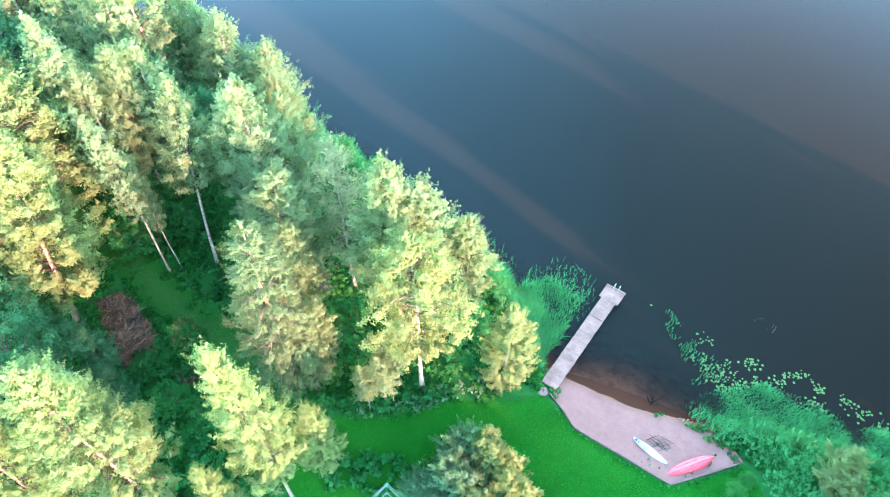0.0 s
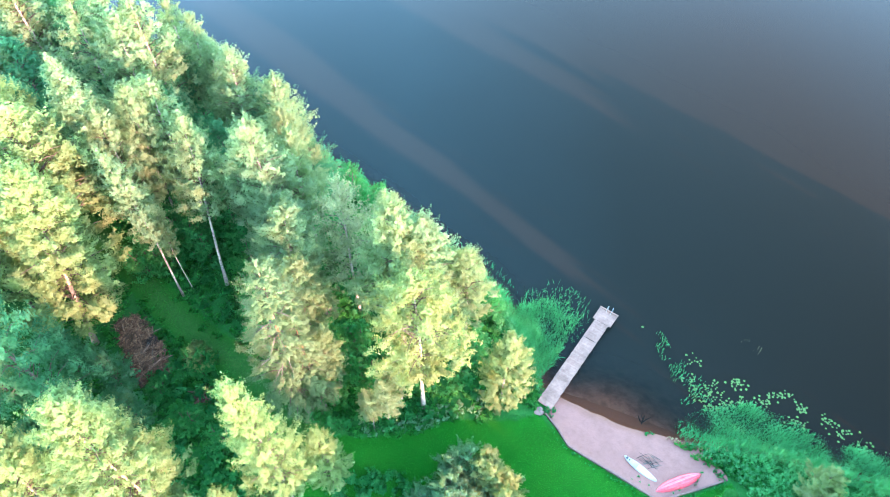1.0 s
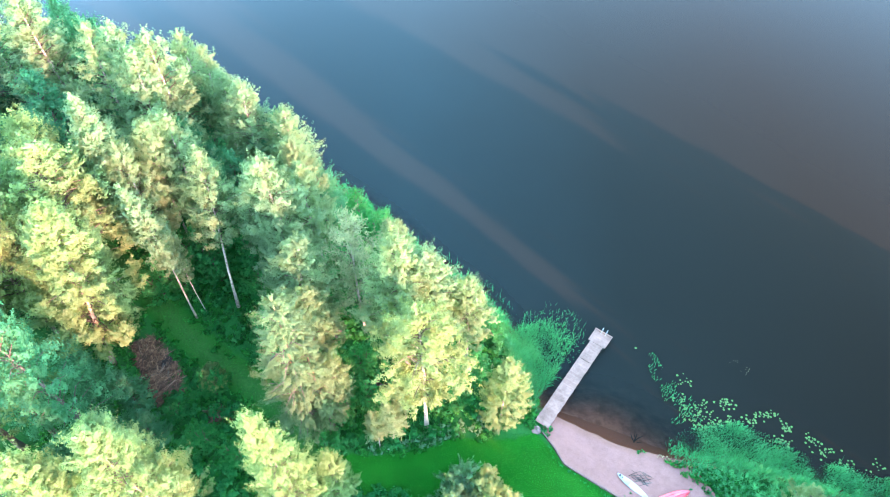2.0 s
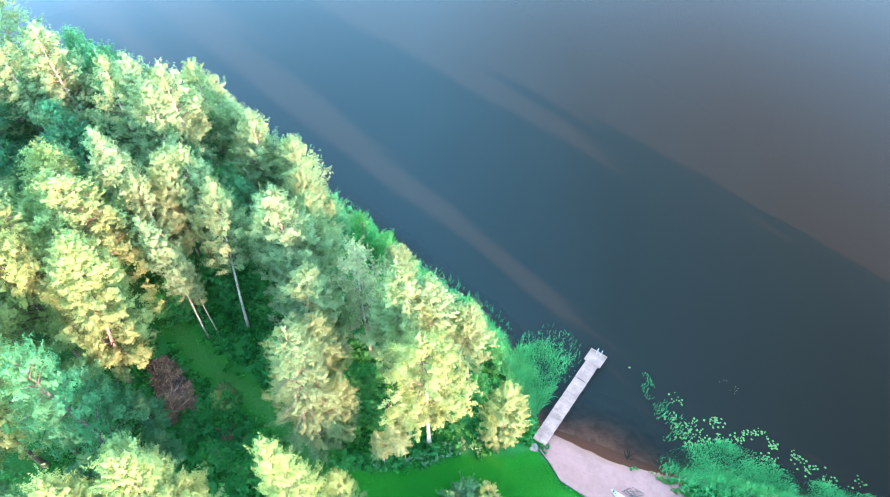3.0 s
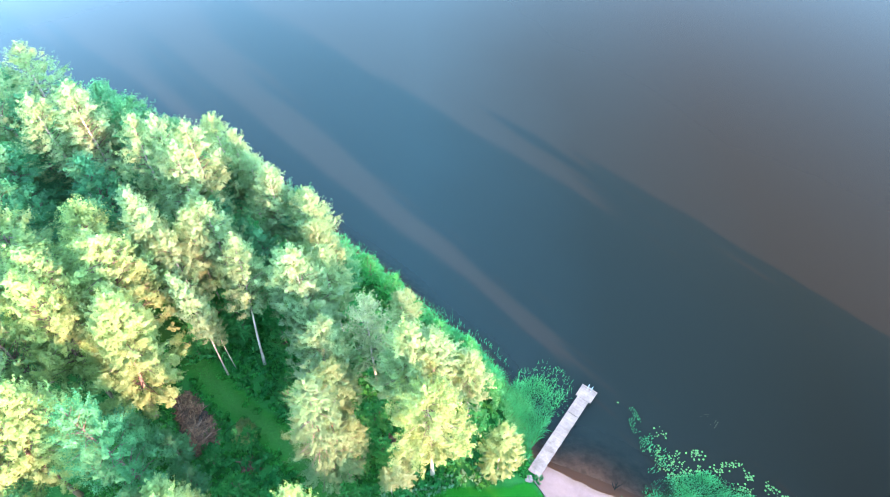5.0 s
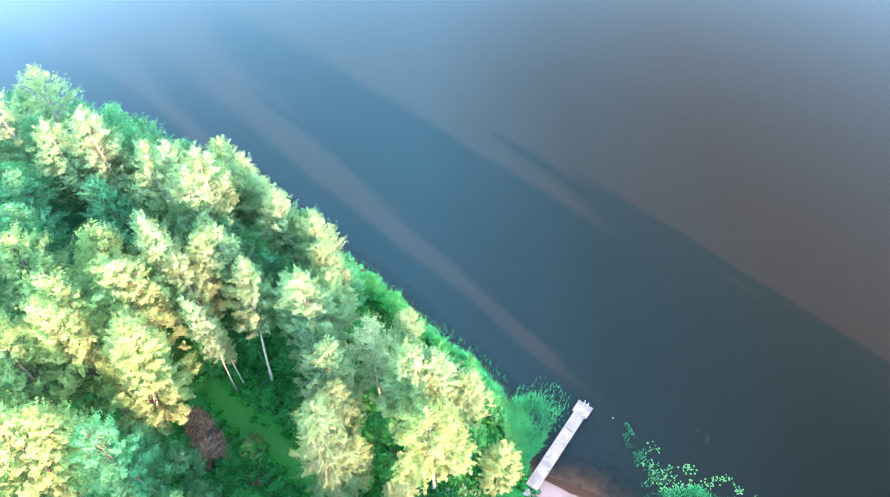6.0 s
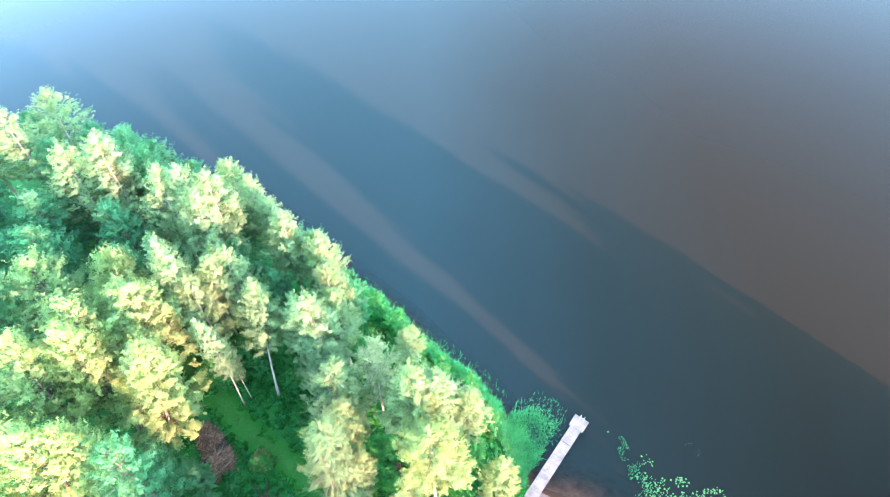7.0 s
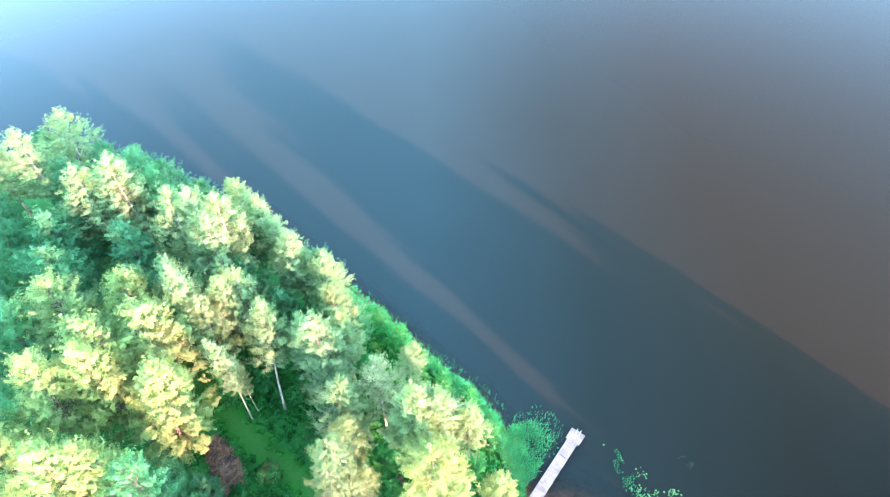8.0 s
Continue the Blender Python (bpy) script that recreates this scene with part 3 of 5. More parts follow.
TREE = {}
for kind, seeds in (("birch", 4), ("pale_birch", 1), ("aspen", 2), ("near_aspen", 3), ("alder", 2), ("wood_alder", 2), ("alder_bush", 3), ("wood_birch", 4), ("sunlit_shrub", 1), ("young_birch", 1), ("pine", 2), ("willow_shrub", 2), ("slim_birch", 2), ("far_alder", 1), ("open_birch", 1), ("high_birch", 1)):
    TREE[kind] = []
    for s in range(seeds):
        if kind == "birch":
            o = tree_template("birch_tree", 18, 0.36, 2.8, 90, 0.85, 600, 0.086, M_BIRCH_LEAF, M_BIRCH_BARK, 0.17, rounded, "tall birch with yellow-green sunlit leaves and white trunk", "tree",
                              droop=0.4, rise=0.35, flat=1.05, dense=True, lean=(rng.uniform(-0.03, 0.03), rng.uniform(-0.03, 0.03)))
        elif kind == "open_birch":
            o = tree_template("birch_tree", 18, 0.3, 3.1, 100, 0.9, 740, 0.085, M_SUNLIT_LEAF, M_BIRCH_BARK, 0.15, crowned, "large birch with sunlit yellow-green crown and bright white trunk", "tree",
                              droop=0.7, bend=0.2, gap=-1.5, dense=True)
        elif kind == "high_birch":
            o = tree_template("birch_tree", 18, 0.46, 2.5, 84, 0.9, 480, 0.1, M_BIRCH_LEAF, M_BIRCH_BARK, 0.12, oval, "tall birch with a high yellow-green crown and long bare pale trunk", "tree", droop=0.7, lean=(0.02, -0.02))
        elif kind == "pale_birch":
            o = tree_template("birch_tree", 18, 0.3, 2.8, 66, 1.1, 330, 0.13, M_PALE_LEAF, M_BIRCH_BARK, 0.14, airy, "pale greyish birch with thin fine foliage", "tree", droop=1.0)
        elif kind == "slim_birch":
            o = tree_template("birch_tree", 18, 0.42, 1.35, 60, 0.8, 420, 0.11, M_BIRCH_LEAF, M_BIRCH_BARK, 0.075, oval, "slender birch with a narrow open crown and thin pale trunk", "tree", droop=0.6, bend=0.5)
        elif kind == "aspen":
            o = tree_template("aspen_tree", 20, 0.3, 3.8, 120, 1.05, 400, 0.125, M_ASPEN_LEAF, M_BARK, 0.2, rounded, "broad bright yellow-green deciduous tree with dense crown", "tree", flat=1.1, rise=0.5)
        elif kind == "near_aspen":
            o = tree_template("aspen_tree", 20, 0.22, 3.5, 150, 0.95, 600, 0.082, M_ASPEN_LEAF, M_PALE_BARK, 0.15, spire, "tall bright yellow-green deciduous tree with a tapering dense crown", "tree", flat=1.15, rise=0.55, dense=True)
        elif kind == "alder_bush":
            o = tree_template("alder_bush", 6, 0.05, 1.9, 46, 0.75, 220, 0.12, M_FERN, M_BARK, 0.05, spire, "leafy green alder bush in the undergrowth", "shrub", flat=1.1, rise=0.4, stems=2)
        elif kind == "wood_birch":
            o = tree_template("birch_tree", 18, 0.32, 2.9, 84, 0.9, 300, 0.13, M_BIRCH_LEAF, M_BIRCH_BARK, 0.17, rounded, "tall birch with yellow-green sunlit leaves in the wood", "tree", droop=0.3, flat=1.1, rise=0.5)
        elif kind == "wood_alder":
            o = tree_template("alder_tree", 15, 0.12, 3.0, 90, 1.0, 300, 0.135, M_ALDER_LEAF, M_BARK, 0.15, spire, "shaded dark green alder in the dense wood", "tree", flat=1.05, rise=0.4)
        elif kind == "sunlit_shrub":
            o = tree_template("willow_shrub", 7, 0.08, 1.9, 70, 0.78, 620, 0.082, M_SUNLIT_LEAF, M_BARK, 0.07, spire, "willow shrub standing on the lawn, leaves coloured yellow-green as sunlit", "shrub", stems=2, bend=0.2, rise=0.5, dense=True)
        elif kind == "alder":
            o = tree_template("alder_tree", 15, 0.12, 3.0, 80, 1.1, 620, 0.1, M_ALDER_LEAF, M_BARK, 0.15, broad_top, "dark green shaded alder with a dense rounded crown", "tree", droop=0.4)
        elif kind == "far_alder":
            o = tree_template("alder_tree", 15, 0.03, 3.0, 60, 1.25, 40, 0.75, M_ALDER_LEAF, M_BARK, 0.15, broad_top, "dark leafy alder farther along the shore", "tree")
        elif kind == "young_birch":
            o = tree_template("young_birch_tree", 11, 0.07, 2.25, 130, 0.72, 620, 0.074, M_SUNLIT_LEAF, M_BIRCH_BARK, 0.09, bud, "young conical birch with bright yellow-green leaves beside the beach", "tree", flat=1.15, rise=0.55, dense=True, long_limbs=False)
        elif kind == "pine":
            o = tree_template("pine_tree", 20, 0.14, 3.3, 150, 0.85, 900, 0.056, M_NEEDLES, M_PINE_BARK, 0.24, spire, "tall pine with layered dusty green needles and orange bark", "tree", flat=0.55, up=-0.05, rise=0.3, whorl=1.25, dense=True)
        else:
            o = tree_template("willow_shrub", 7, 0.1, 2.6, 64, 0.95, 760, 0.088, M_WILLOW_LEAF, M_BARK, 0.07, broad_top, "rounded grey-green willow shrub on the lawn", "shrub", stems=3, bend=0.2, dense=True)
        TREE[kind].append(o)

used_templates = set()


def plant(kind, x, y, top, wide=1.0, label="", group="trees on the lake shore", lean=(0, 0)):
    """Sets a tree so that it stands on the ground and its top is at the given height."""
    pool = TREE[kind]
    o = pool[int(rng.integers(len(pool)))]
    tall = {"birch": 18, "open_birch": 18, "high_birch": 18, "pale_birch": 18, "slim_birch": 18, "aspen": 20, "alder": 15, "far_alder": 15, "near_aspen": 20, "wood_alder": 15, "alder_bush": 6, "wood_birch": 18, "sunlit_shrub": 7, "young_birch": 11, "pine": 20, "willow_shrub": 7}[kind]
    z = ground_z(x, y)
    k = (top - z) / tall
    w = wide * k ** 0.5
    m = pose(x, y, z, -math.degrees(math.atan(lean[1] / top)), math.degrees(math.atan(lean[0] / top))) @ pose(0, 0, 0, 0, 0, 0 if kind == "open_birch" else rng.uniform(0, 360)) @ Matrix.Diagonal((w, w, k, 1))
    if o in used_templates:
        o = copy_thing(o, m @ Matrix.Diagonal((1 / o.scale.x, 1 / o.scale.y, 1 / o.scale.z, 1)))
    else:
        used_templates.add(o)
        o.matrix_basis = m
    tagged(o, label, group=group)
    return o


# along the shore, from the beach into the wood
plant("young_birch", 4.3, 24.2, 11.8, 0.92)
FOREST = [
    ("open_birch", -2.2, 24.0, 19.4, 1.04), ("birch", -1.8, 30.0, 18.0, 1.1), ("birch", -4.0, 29.7, 20.0, 1.1), ("slim_birch", 0.8, 31.6, 12.2, 1.2), ("slim_birch", -5.0, 22.6, 8.6, 1.1), ("slim_birch", -4.0, 24.6, 8.2, 1.1),
    ("slim_birch", -6.2, 22.2, 7.6, 0.9), ("wood_birch", -5.5, 39.6, 10.6, 0.8), ("wood_birch", -4.9, 41.6, 8.2, 0.7), ("pale_birch", -8.2, 33.8, 18.0, 0.85), ("alder_bush", -23.5, 40.0, 7.0, 1.1), ("alder_bush", -25.4, 41.6, 8.0, 1.1), ("alder_bush", -18.6, 38.8, 6.5, 1.1), ("alder_bush", -26.6, 38.4, 6.0, 1.0), ("alder_bush", -19.8, 41.6, 7.5, 1.2), ("alder_bush", -28.6, 38.0, 6.5, 1.0), ("birch", -12.3, 31.2, 17.2, 1.14), ("birch", -11.6, 28.6, 15.0, 0.96), ("birch", -14.6, 38.0, 20.2, 1.08), ("birch", -13.8, 35.0, 15.6, 0.95),
    ("slim_birch", -25.0, 35.5, 19.6, 0.9), ("slim_birch", -24.2, 36.2, 14.5, 0.6), ("pine", -11.7, 23.8, 20.8, 0.95), ("pine", -10.4, 24.0, 15.5, 0.75), ("slim_birch", -9.0, 25.2, 11.5, 1.0),
    ("birch", -13.9, 45.0, 15.6, 0.95), ("birch", -12.6, 40.4, 16.4, 0.85), ("birch", 1.5, 30.2, 14.2, 0.85), ("wood_birch", -31.9, 67.6, 10.8, 0.9), ("wood_alder", -40.4, 63.5, 16.2, 1.1), ("wood_birch", -23.5, 57.0, 14.0, 0.8), ("wood_birch", -15.8, 49.4, 15.6, 0.94), ("alder", -13.0, 46.0, 11.5, 0.8), ("alder", -17.5, 52.0, 12.5, 0.9), ("wood_birch", -19.9, 51.6, 16.8, 1.08), ("wood_birch", -24.9, 45.3, 18.0, 1.01),
    ("wood_alder", -21.0, 46.5, 13.0, 0.99), ("birch", -28.2, 41.5, 18.2, 0.94), ("slim_birch", -30.2, 43.4, 21.9, 1.3), ("birch", -26.6, 43.3, 18.9, 0.81),
    
    ("wood_birch", -43.7, 61.9, 20.0, 1.34), ("wood_birch", -48.4, 61.6, 18.8, 1.34), ("wood_alder", -46.3, 71.4, 13.6, 1.23), ("wood_alder", -41.5, 69.5, 12.5, 1.35), ("wood_birch", -57.9, 76.6, 16.2, 1.34), ("wood_birch", -60.0, 70.0, 18.0, 1.34), ("wood_alder", -55.0, 68.0, 14.0, 1.35),
    ("wood_alder", -48.3, 49.0, 18.0, 1.35), ("aspen", -37.3, 44.0, 19.2, 1.08), ("wood_alder", -41.0, 54.0, 16.5, 1.35), ("wood_alder", -52.0, 57.0, 16.0, 1.47), ("aspen", -33.4, 38.3, 21.2, 1.28), ("aspen", -38.2, 37.0, 21.4, 1.28),
    ("aspen", -36.7, 32.6, 23.0, 0.85), ("aspen", -41.5, 31.5, 22.4, 0.95), ("aspen", -34.6, 23.6, 21.0, 0.9), ("aspen", -37.0, 22.4, 23.2, 0.95), ("alder", -28.8, 21.8, 21.4, 0.8), ("wood_alder", -27.2, 25.4, 9.0, 0.85), ("wood_alder", -24.8, 22.4, 7.5, 0.75), ("wood_alder", -28.4, 18.2, 11.0, 0.85), ("wood_alder", -32.4, 15.6, 12.0, 0.95), ("wood_alder", -31.2, 27.2, 10.0, 0.8), ("wood_alder", -36.6, 17.2, 13.0, 1.0), ("alder_bush", -24.0, 25.2, 4.0, 0.8), ("alder_bush", -17.8, 21.0, 4.5, 0.9), ("alder_bush", -21.0, 22.6, 4.5, 0.9),
    ("near_aspen", -20.4, 14.8, 20.6, 1.0), ("near_aspen", -22.6, 17.0, 18.0, 0.8), ("near_aspen", -25.5, 13.8, 19.0, 1.0), ("near_aspen", -11.3, 15.5, 21.8, 0.66), ("near_aspen", -8.7, 17.2, 12.2, 0.62), ("near_aspen", -14.2, 13.4, 12.5, 0.5), ("aspen", -44.0, 42.0, 20.5, 1.34), ("alder", -50.0, 40.0, 19.0, 1.1),
    ("aspen", -45.5, 25.5, 22.0, 1.0), ("aspen", -42.0, 18.0, 22.0, 1.0), ("wood_alder", -64.0, 62.0, 17.0, 1.47), ("wood_alder", -58.0, 50.0, 18.0, 1.47), ("wood_alder", -74.0, 72.0, 13.0, 1.47), ("wood_alder", -37.4, 47.2, 16.7, 1.1), ("wood_birch", -66, 70, 16.0, 1.48), ("wood_alder", -70, 66, 15.0, 1.47), ("wood_alder", -63, 77, 12.0, 1.35), ("wood_alder", -70, 62, 17.0, 1.47), ("wood_alder", -52.5, 74.5, 12.0, 1.35), ("wood_alder", -36.5, 67.5, 11.0, 1.23), ("wood_alder", -37, 60, 14.0, 1.23), ("wood_alder", -50, 66, 13.0, 1.35), ("wood_alder", -60, 57, 15.0, 1.35), ("wood_alder", -46, 45.5, 16.0, 1.23), ("wood_alder", -56, 43, 16.0, 1.35), ("wood_alder", -39.5, 64, 13.0, 1.11), ("wood_alder", -53, 51, 15.0, 1.23), ("sunlit_shrub", -21.3, 28.0, 5.1, 0.75), ("alder_bush", -16.9, 30.9, 6.0, 0.95), ("wood_alder", -27.0, 51.0, 13.0, 1.0), ("wood_alder", -24.0, 49.5, 11.0, 0.9), ("wood_alder", -47.0, 29.5, 17.0, 1.0), ("wood_alder", -44.5, 35.0, 17.5, 1.0), ("wood_alder", -50.5, 36.5, 17.0, 1.1), ("alder_bush", -17.5, 33.5, 5.0, 0.81),
    ("wood_alder", -26.8, 57.4, 12.0, 0.85), ("wood_alder", -51.5, 61.8, 14.0, 1.1), ("wood_alder", -40.6, 22.0, 11.0, 0.9), ("alder_bush", 1.8, 28.6, 4.6, 0.9), ("alder_bush", 0.6, 26.4, 4.0, 0.8),
    ("alder_bush", -9.8, 48.6, 5.0, 1.01), ("alder_bush", -7.4, 45.9, 4.6, 1.01), ("alder_bush", -4.4, 41.8, 5.0, 0.94), ("alder_bush", -1.4, 39.6, 4.2, 0.88), ("alder_bush", 2.0, 37.2, 4.4, 0.81), ("alder_bush", -12.9, 42.3, 6.5, 1.0), ("alder_bush", -11.4, 41.2, 5.5, 0.9), ("alder_bush", 4.0, 33.0, 4.0, 0.74), 
    ("alder_bush", -9.3, 24.7, 6.0, 0.74), ("alder_bush", -8.7, 27.7, 5.5, 0.74), ("alder_bush", -6.8, 25.4, 5.5, 0.74), ("alder_bush", -10.4, 29.0, 6.5, 0.74), ("alder_bush", -10.0, 21.6, 4.8, 0.74), ("alder_bush", -8.0, 29.3, 6.0, 0.74), ("alder_bush", -16.3, 31.7, 5.0, 0.74), ("alder_bush", -21.1, 27.1, 5.5, 0.74),
    ("wood_birch", -35.0, 56.4, 20, 1.0), ("wood_birch", -31.8, 55.9, 20.5, 1.1), ("wood_birch", -28.8, 55.7, 19.5, 1.2), ("wood_birch", -29.3, 52.0, 20, 1.1), ("wood_birch", -28.6, 62.3, 15.5, 1.0), ("wood_birch", -25.5, 59.3, 15.5, 0.95), ("wood_birch", -23.3, 56.1, 15, 0.85), ("wood_birch", -20.5, 53.1, 15.5, 0.9), ("wood_birch", -16.8, 52.1, 13.5, 0.85), ("wood_birch", -14.4, 46.9, 13.5, 0.8), ("wood_birch", -33.0, 46.7, 19, 0.95), ("wood_birch", -26.3, 46.2, 17.5, 0.95), ("birch", -17.0, 40.0, 17.4, 0.8), ("wood_alder", -44.0, 68.0, 16, 1.0), ("wood_birch", -44.9, 63.7, 19, 1.0),
]
for kind, x, y, top, wide in FOREST:
    plant(kind, x, y, top, wide)
# two that lean out over the path
plant("high_birch", -21.2, 36.9, 18.4, 1.0, lean=(-0.8, 5.4))
plant("near_aspen", -31.8, 30.6, 21.6, 1.25, lean=(2.8, 1.2))
# on the lawn and by the right-hand reeds
plant("sunlit_shrub", 2.6, 17.9, 6.5, 0.76, group="shrubs on the lawn")
plant("sunlit_shrub", 3.6, 16.6, 6.5, 0.82, group="shrubs on the lawn")
plant("sunlit_shrub", 4.4, 14.8, 6.2, 0.82, group="shrubs on the lawn")
plant("willow_shrub", 0.9, 18.0, 5.5, 0.72, group="shrubs on the lawn")
plant("willow_shrub", 0.3, 15.9, 5.2, 0.85, group="shrubs on the lawn")
plant("willow_shrub", 1.9, 14.2, 4.8, 0.75, group="shrubs on the lawn")
plant("willow_shrub", -2.0, 15.4, 4.4, 0.7, group="shrubs on the lawn")
# stands in shade; its sunlit yellow comes from the leaf colour alone
plant("sunlit_shrub", 27.0, 15.7, 5.6, 1.0, "willow shrub among the reeds by the shore, leaves coloured yellowish as sunlit", group="shrubs on the shore")
# trees on the land behind, which throw their long shadows over the beach and the lake
BEHIND = [(29.4, 29, 0.3), (31.1, 31, 0.3), (33.4, 31, 0.3), (35.2, 8.9, 0.35), (36.5, 9.2, 0.3), (37.7, 11.6, 0.32), (38.7, 17, 0.3), (40.7, 25.5, 0.34), (42.2, 24, 0.34), (43.6, 29, 0.42), (44.9, 24, 0.4), (46, 31, 0.45), (47.3, 24, 0.4), (48.5, 32, 0.5), (49.8, 24, 0.4),
          (51, 31, 0.42), (52.2, 24, 0.34), (53.4, 27, 0.28), (55, 21, 0.24), (56.3, 15, 0.26), (58, 11.5, 0.35), (59.2, 12.4, 0.3), (61.0, 17, 0.35), (63.0, 13.1, 0.3)]
BEHIND += [(s, (17.3 if s < 6 else 18.0 if s < 9.5 else 9.7 if s < 20.5 else 10.0) + 0.6 * math.sin(s * 1.7), 0.6) for s in np.arange(-22, 29, 1.8)]
for s, top, wide in BEHIND:
    p = SIDE * float(s) - FALL * 20
    plant("far_alder", p.x, p.y, float(top), wide, "", "trees farther along the shore")
for pool in TREE.values():
    for o in pool:
        if o not in used_templates:
            for child in list(o.children_recursive):
                bpy.data.objects.remove(child)
            bpy.data.objects.remove(o)

# ---- low plants ----


def scatter(poly, step, keep):
    """Points about step apart inside poly, shaken, for which keep(x, y) holds."""
    poly = np.array(poly, float)
    lo, hi = poly.min(0), poly.max(0)
    g = np.stack(np.meshgrid(np.arange(lo[0], hi[0], step), np.arange(lo[1], hi[1], step)), -1).reshape(-1, 2)
    g = g + rng.uniform(-0.5, 0.5, g.shape) * step
    ok = inside(poly, g[:, 0], g[:, 1])
    g = g[ok]
    return g[keep(g[:, 0], g[:, 1])]


def on_wild(x, y):
    return inside(LAND, x, y) & (away(PATH, x, y) > 1.25 + 0.5 * np.sin(x * 1.9) * np.sin(y * 2.3)) & ~(inside(LAWN, x, y) & (away(LAWN + LAWN[:1], x, y) > 0.3)) & ~inside(BACK + FRONT[::-1], x, y) & ~inside(PILE, x, y)


PILE = [(-30.6, 32.4), (-29.0, 33.6), (-25.4, 30.2), (-24.6, 27.2), (-26.4, 26.2), (-28.6, 29.0)]
FLOOR = [(-36, 46), (-20, 50), (-6, 47), (3, 38.2), (6.8, 28.5), (7.4, 24), (-2, 21.5), (-10, 21), (-11, 12), (-26, 12), (-36, 22)]


def herbs(name, poly, step, r, tall, count, leaf, material, label, keep=on_wild, long=1.6):
    pts = scatter(poly, step, keep)
    z = height(pts[:, 0], pts[:, 1])
    out = []
    for (x, y), h in zip(pts, z):
        k = rng.uniform(0.6, 1.3)
        c = np.array([x, y, h + tall * 0.45 * k])
        out.append(clump_leaves(c, r * k, int(count * k), leaf, 0.0, tall / r * 0.5, tufts=7, long=long))
    tagged(new(name, crown_mesh(name, np.concatenate(out), material)), label, "undergrowth", kind="stuff")


herbs("undergrowth", FLOOR, 0.86, 0.48, 0.5, 64, 0.125, M_HERB, "low dark green herbs covering the forest floor")
herbs("undergrowth_shrubs", [(-30, 42), (-20, 46), (-8, 47), (3, 38), (6.5, 29), (6.6, 24.3), (-2, 22), (-10, 21.6), (-13, 28), (-22, 33)], 1.6, 0.75, 1.2, 150, 0.17, M_FERN, "leafy green shrubs and saplings under the trees")
herbs("undergrowth_shrubs", [(-24, 30), (-17.5, 28), (-14, 22), (-12, 14), (-20, 14), (-27, 24)], 1.5, 0.75, 1.1, 150, 0.17, M_FERN, "leafy green shrubs beside the mown path")
herbs("flowering_herbs", [(-7, 22.6), (-3, 23), (0.2, 24.2), (3, 24.8), (2.6, 23), (0.3, 22.9), (-3.2, 21.8), (-6.7, 21.4)], 0.5, 0.3, 0.6, 40, 0.12, M_WILLOW_LEAF, "pale herbs along the edge of the lawn")
herbs("shore_scrub", [(-34, 73.2), (-31, 71.2), (-19, 59.6), (-12, 53.6), (-6.4, 48.6), (-1.8, 43), (2.8, 39.2), (5, 36), (6.3, 31.5), (4.4, 31), (2.6, 35.4), (-0.6, 38.6), (-5, 43.4), (-9.4, 47.4), (-14.6, 51.6), (-21, 57), (-32, 68), (-38, 72)], 0.62, 0.42, 1.5, 110, 0.05, M_REED, "dense blue-green reeds and willow scrub along the wooded shore", keep=lambda x, y: x < 90, long=4.0)
herbs("shore_grass", [(18.0, 21.0), (19.4, 20.9), (21.2, 20.5), (21.0, 20.1), (19.0, 20.4)], 0.2, 0.16, 0.3, 36, 0.05, M_HERB, "bright green grass tongue over the edge of the sand", keep=lambda x, y: x < 90, long=3.0)
herbs("shore_grass", [(19.2, 19.8), (20.6, 20.0), (23.4, 19.6), (24.4, 17.6), (23.4, 16.6), (22.3, 17.4), (21.6, 18.2), (20.2, 19.0)], 0.24, 0.2, 0.4, 44, 0.05, M_HERB, "bright green grass and weeds spreading over the beach corner", keep=lambda x, y: x < 90, long=3.0)
herbs("bank_herbs", [(6.0, 27.6), (7.4, 27.6), (8.1, 26.6), (7.7, 25.5), (7.2, 24.5), (6.2, 24.9)], 0.3, 0.26, 0.7, 60, 0.07, M_HERB, "leafy green herbs on the bank beside the pier", keep=lambda x, y: x < 90, long=2.2)
herbs("low_shrubs", [(-9.4, 18.6), (-3.6, 18.8), (-2.6, 17.0), (-4, 15.4), (-9, 16)], 0.7, 0.5, 0.7, 100, 0.14, M_FERN, "low leafy green shrubs on the lawn", keep=lambda x, y: x < 90)
herbs("shore_herbs", [(18.6, 20.9), (19.6, 20.3), (20.2, 19.2), (21.4, 19.0), (22.0, 17.9), (22.3, 17.3), (22.6, 12), (40, 12), (40, 15.6), (31, 17.6), (25, 19.6)], 0.42, 0.28, 1.0, 70, 0.035, M_REED, "bright green herbs and reeds behind the beach", keep=lambda x, y: x < 90, long=5.0)


def grass(name, poly, per_m2, tall, label):
    """Short blades standing up out of the mown lawn."""
    pts = scatter(poly, per_m2 ** -0.5, lambda x, y: ~inside(BACK + FRONT[::-1], x, y))
    n = len(pts)
    foot = np.concatenate([pts, height(pts[:, 0], pts[:, 1])[:, None] - 0.01], -1)
    w = rng.uniform(0, 6.28, n)
    across = np.stack([np.cos(w), np.sin(w), 0 * w], -1) * 0.04
    patch = np.array([noise.noise((x * 0.35, y * 0.35, 4.0)) for x, y in pts])
    tip = foot + rng.normal(0, 0.06, (n, 3)) * (1, 1, 0) + np.stack([0 * w, 0 * w, tall * (1 + 0.6 * patch) * rng.uniform(0.5, 1.4, n)], -1)
    tagged(new(name, leaf_mesh(name, np.stack([foot - across, foot + across, tip], 1), M_GRASS)), label, "grass", kind="stuff")


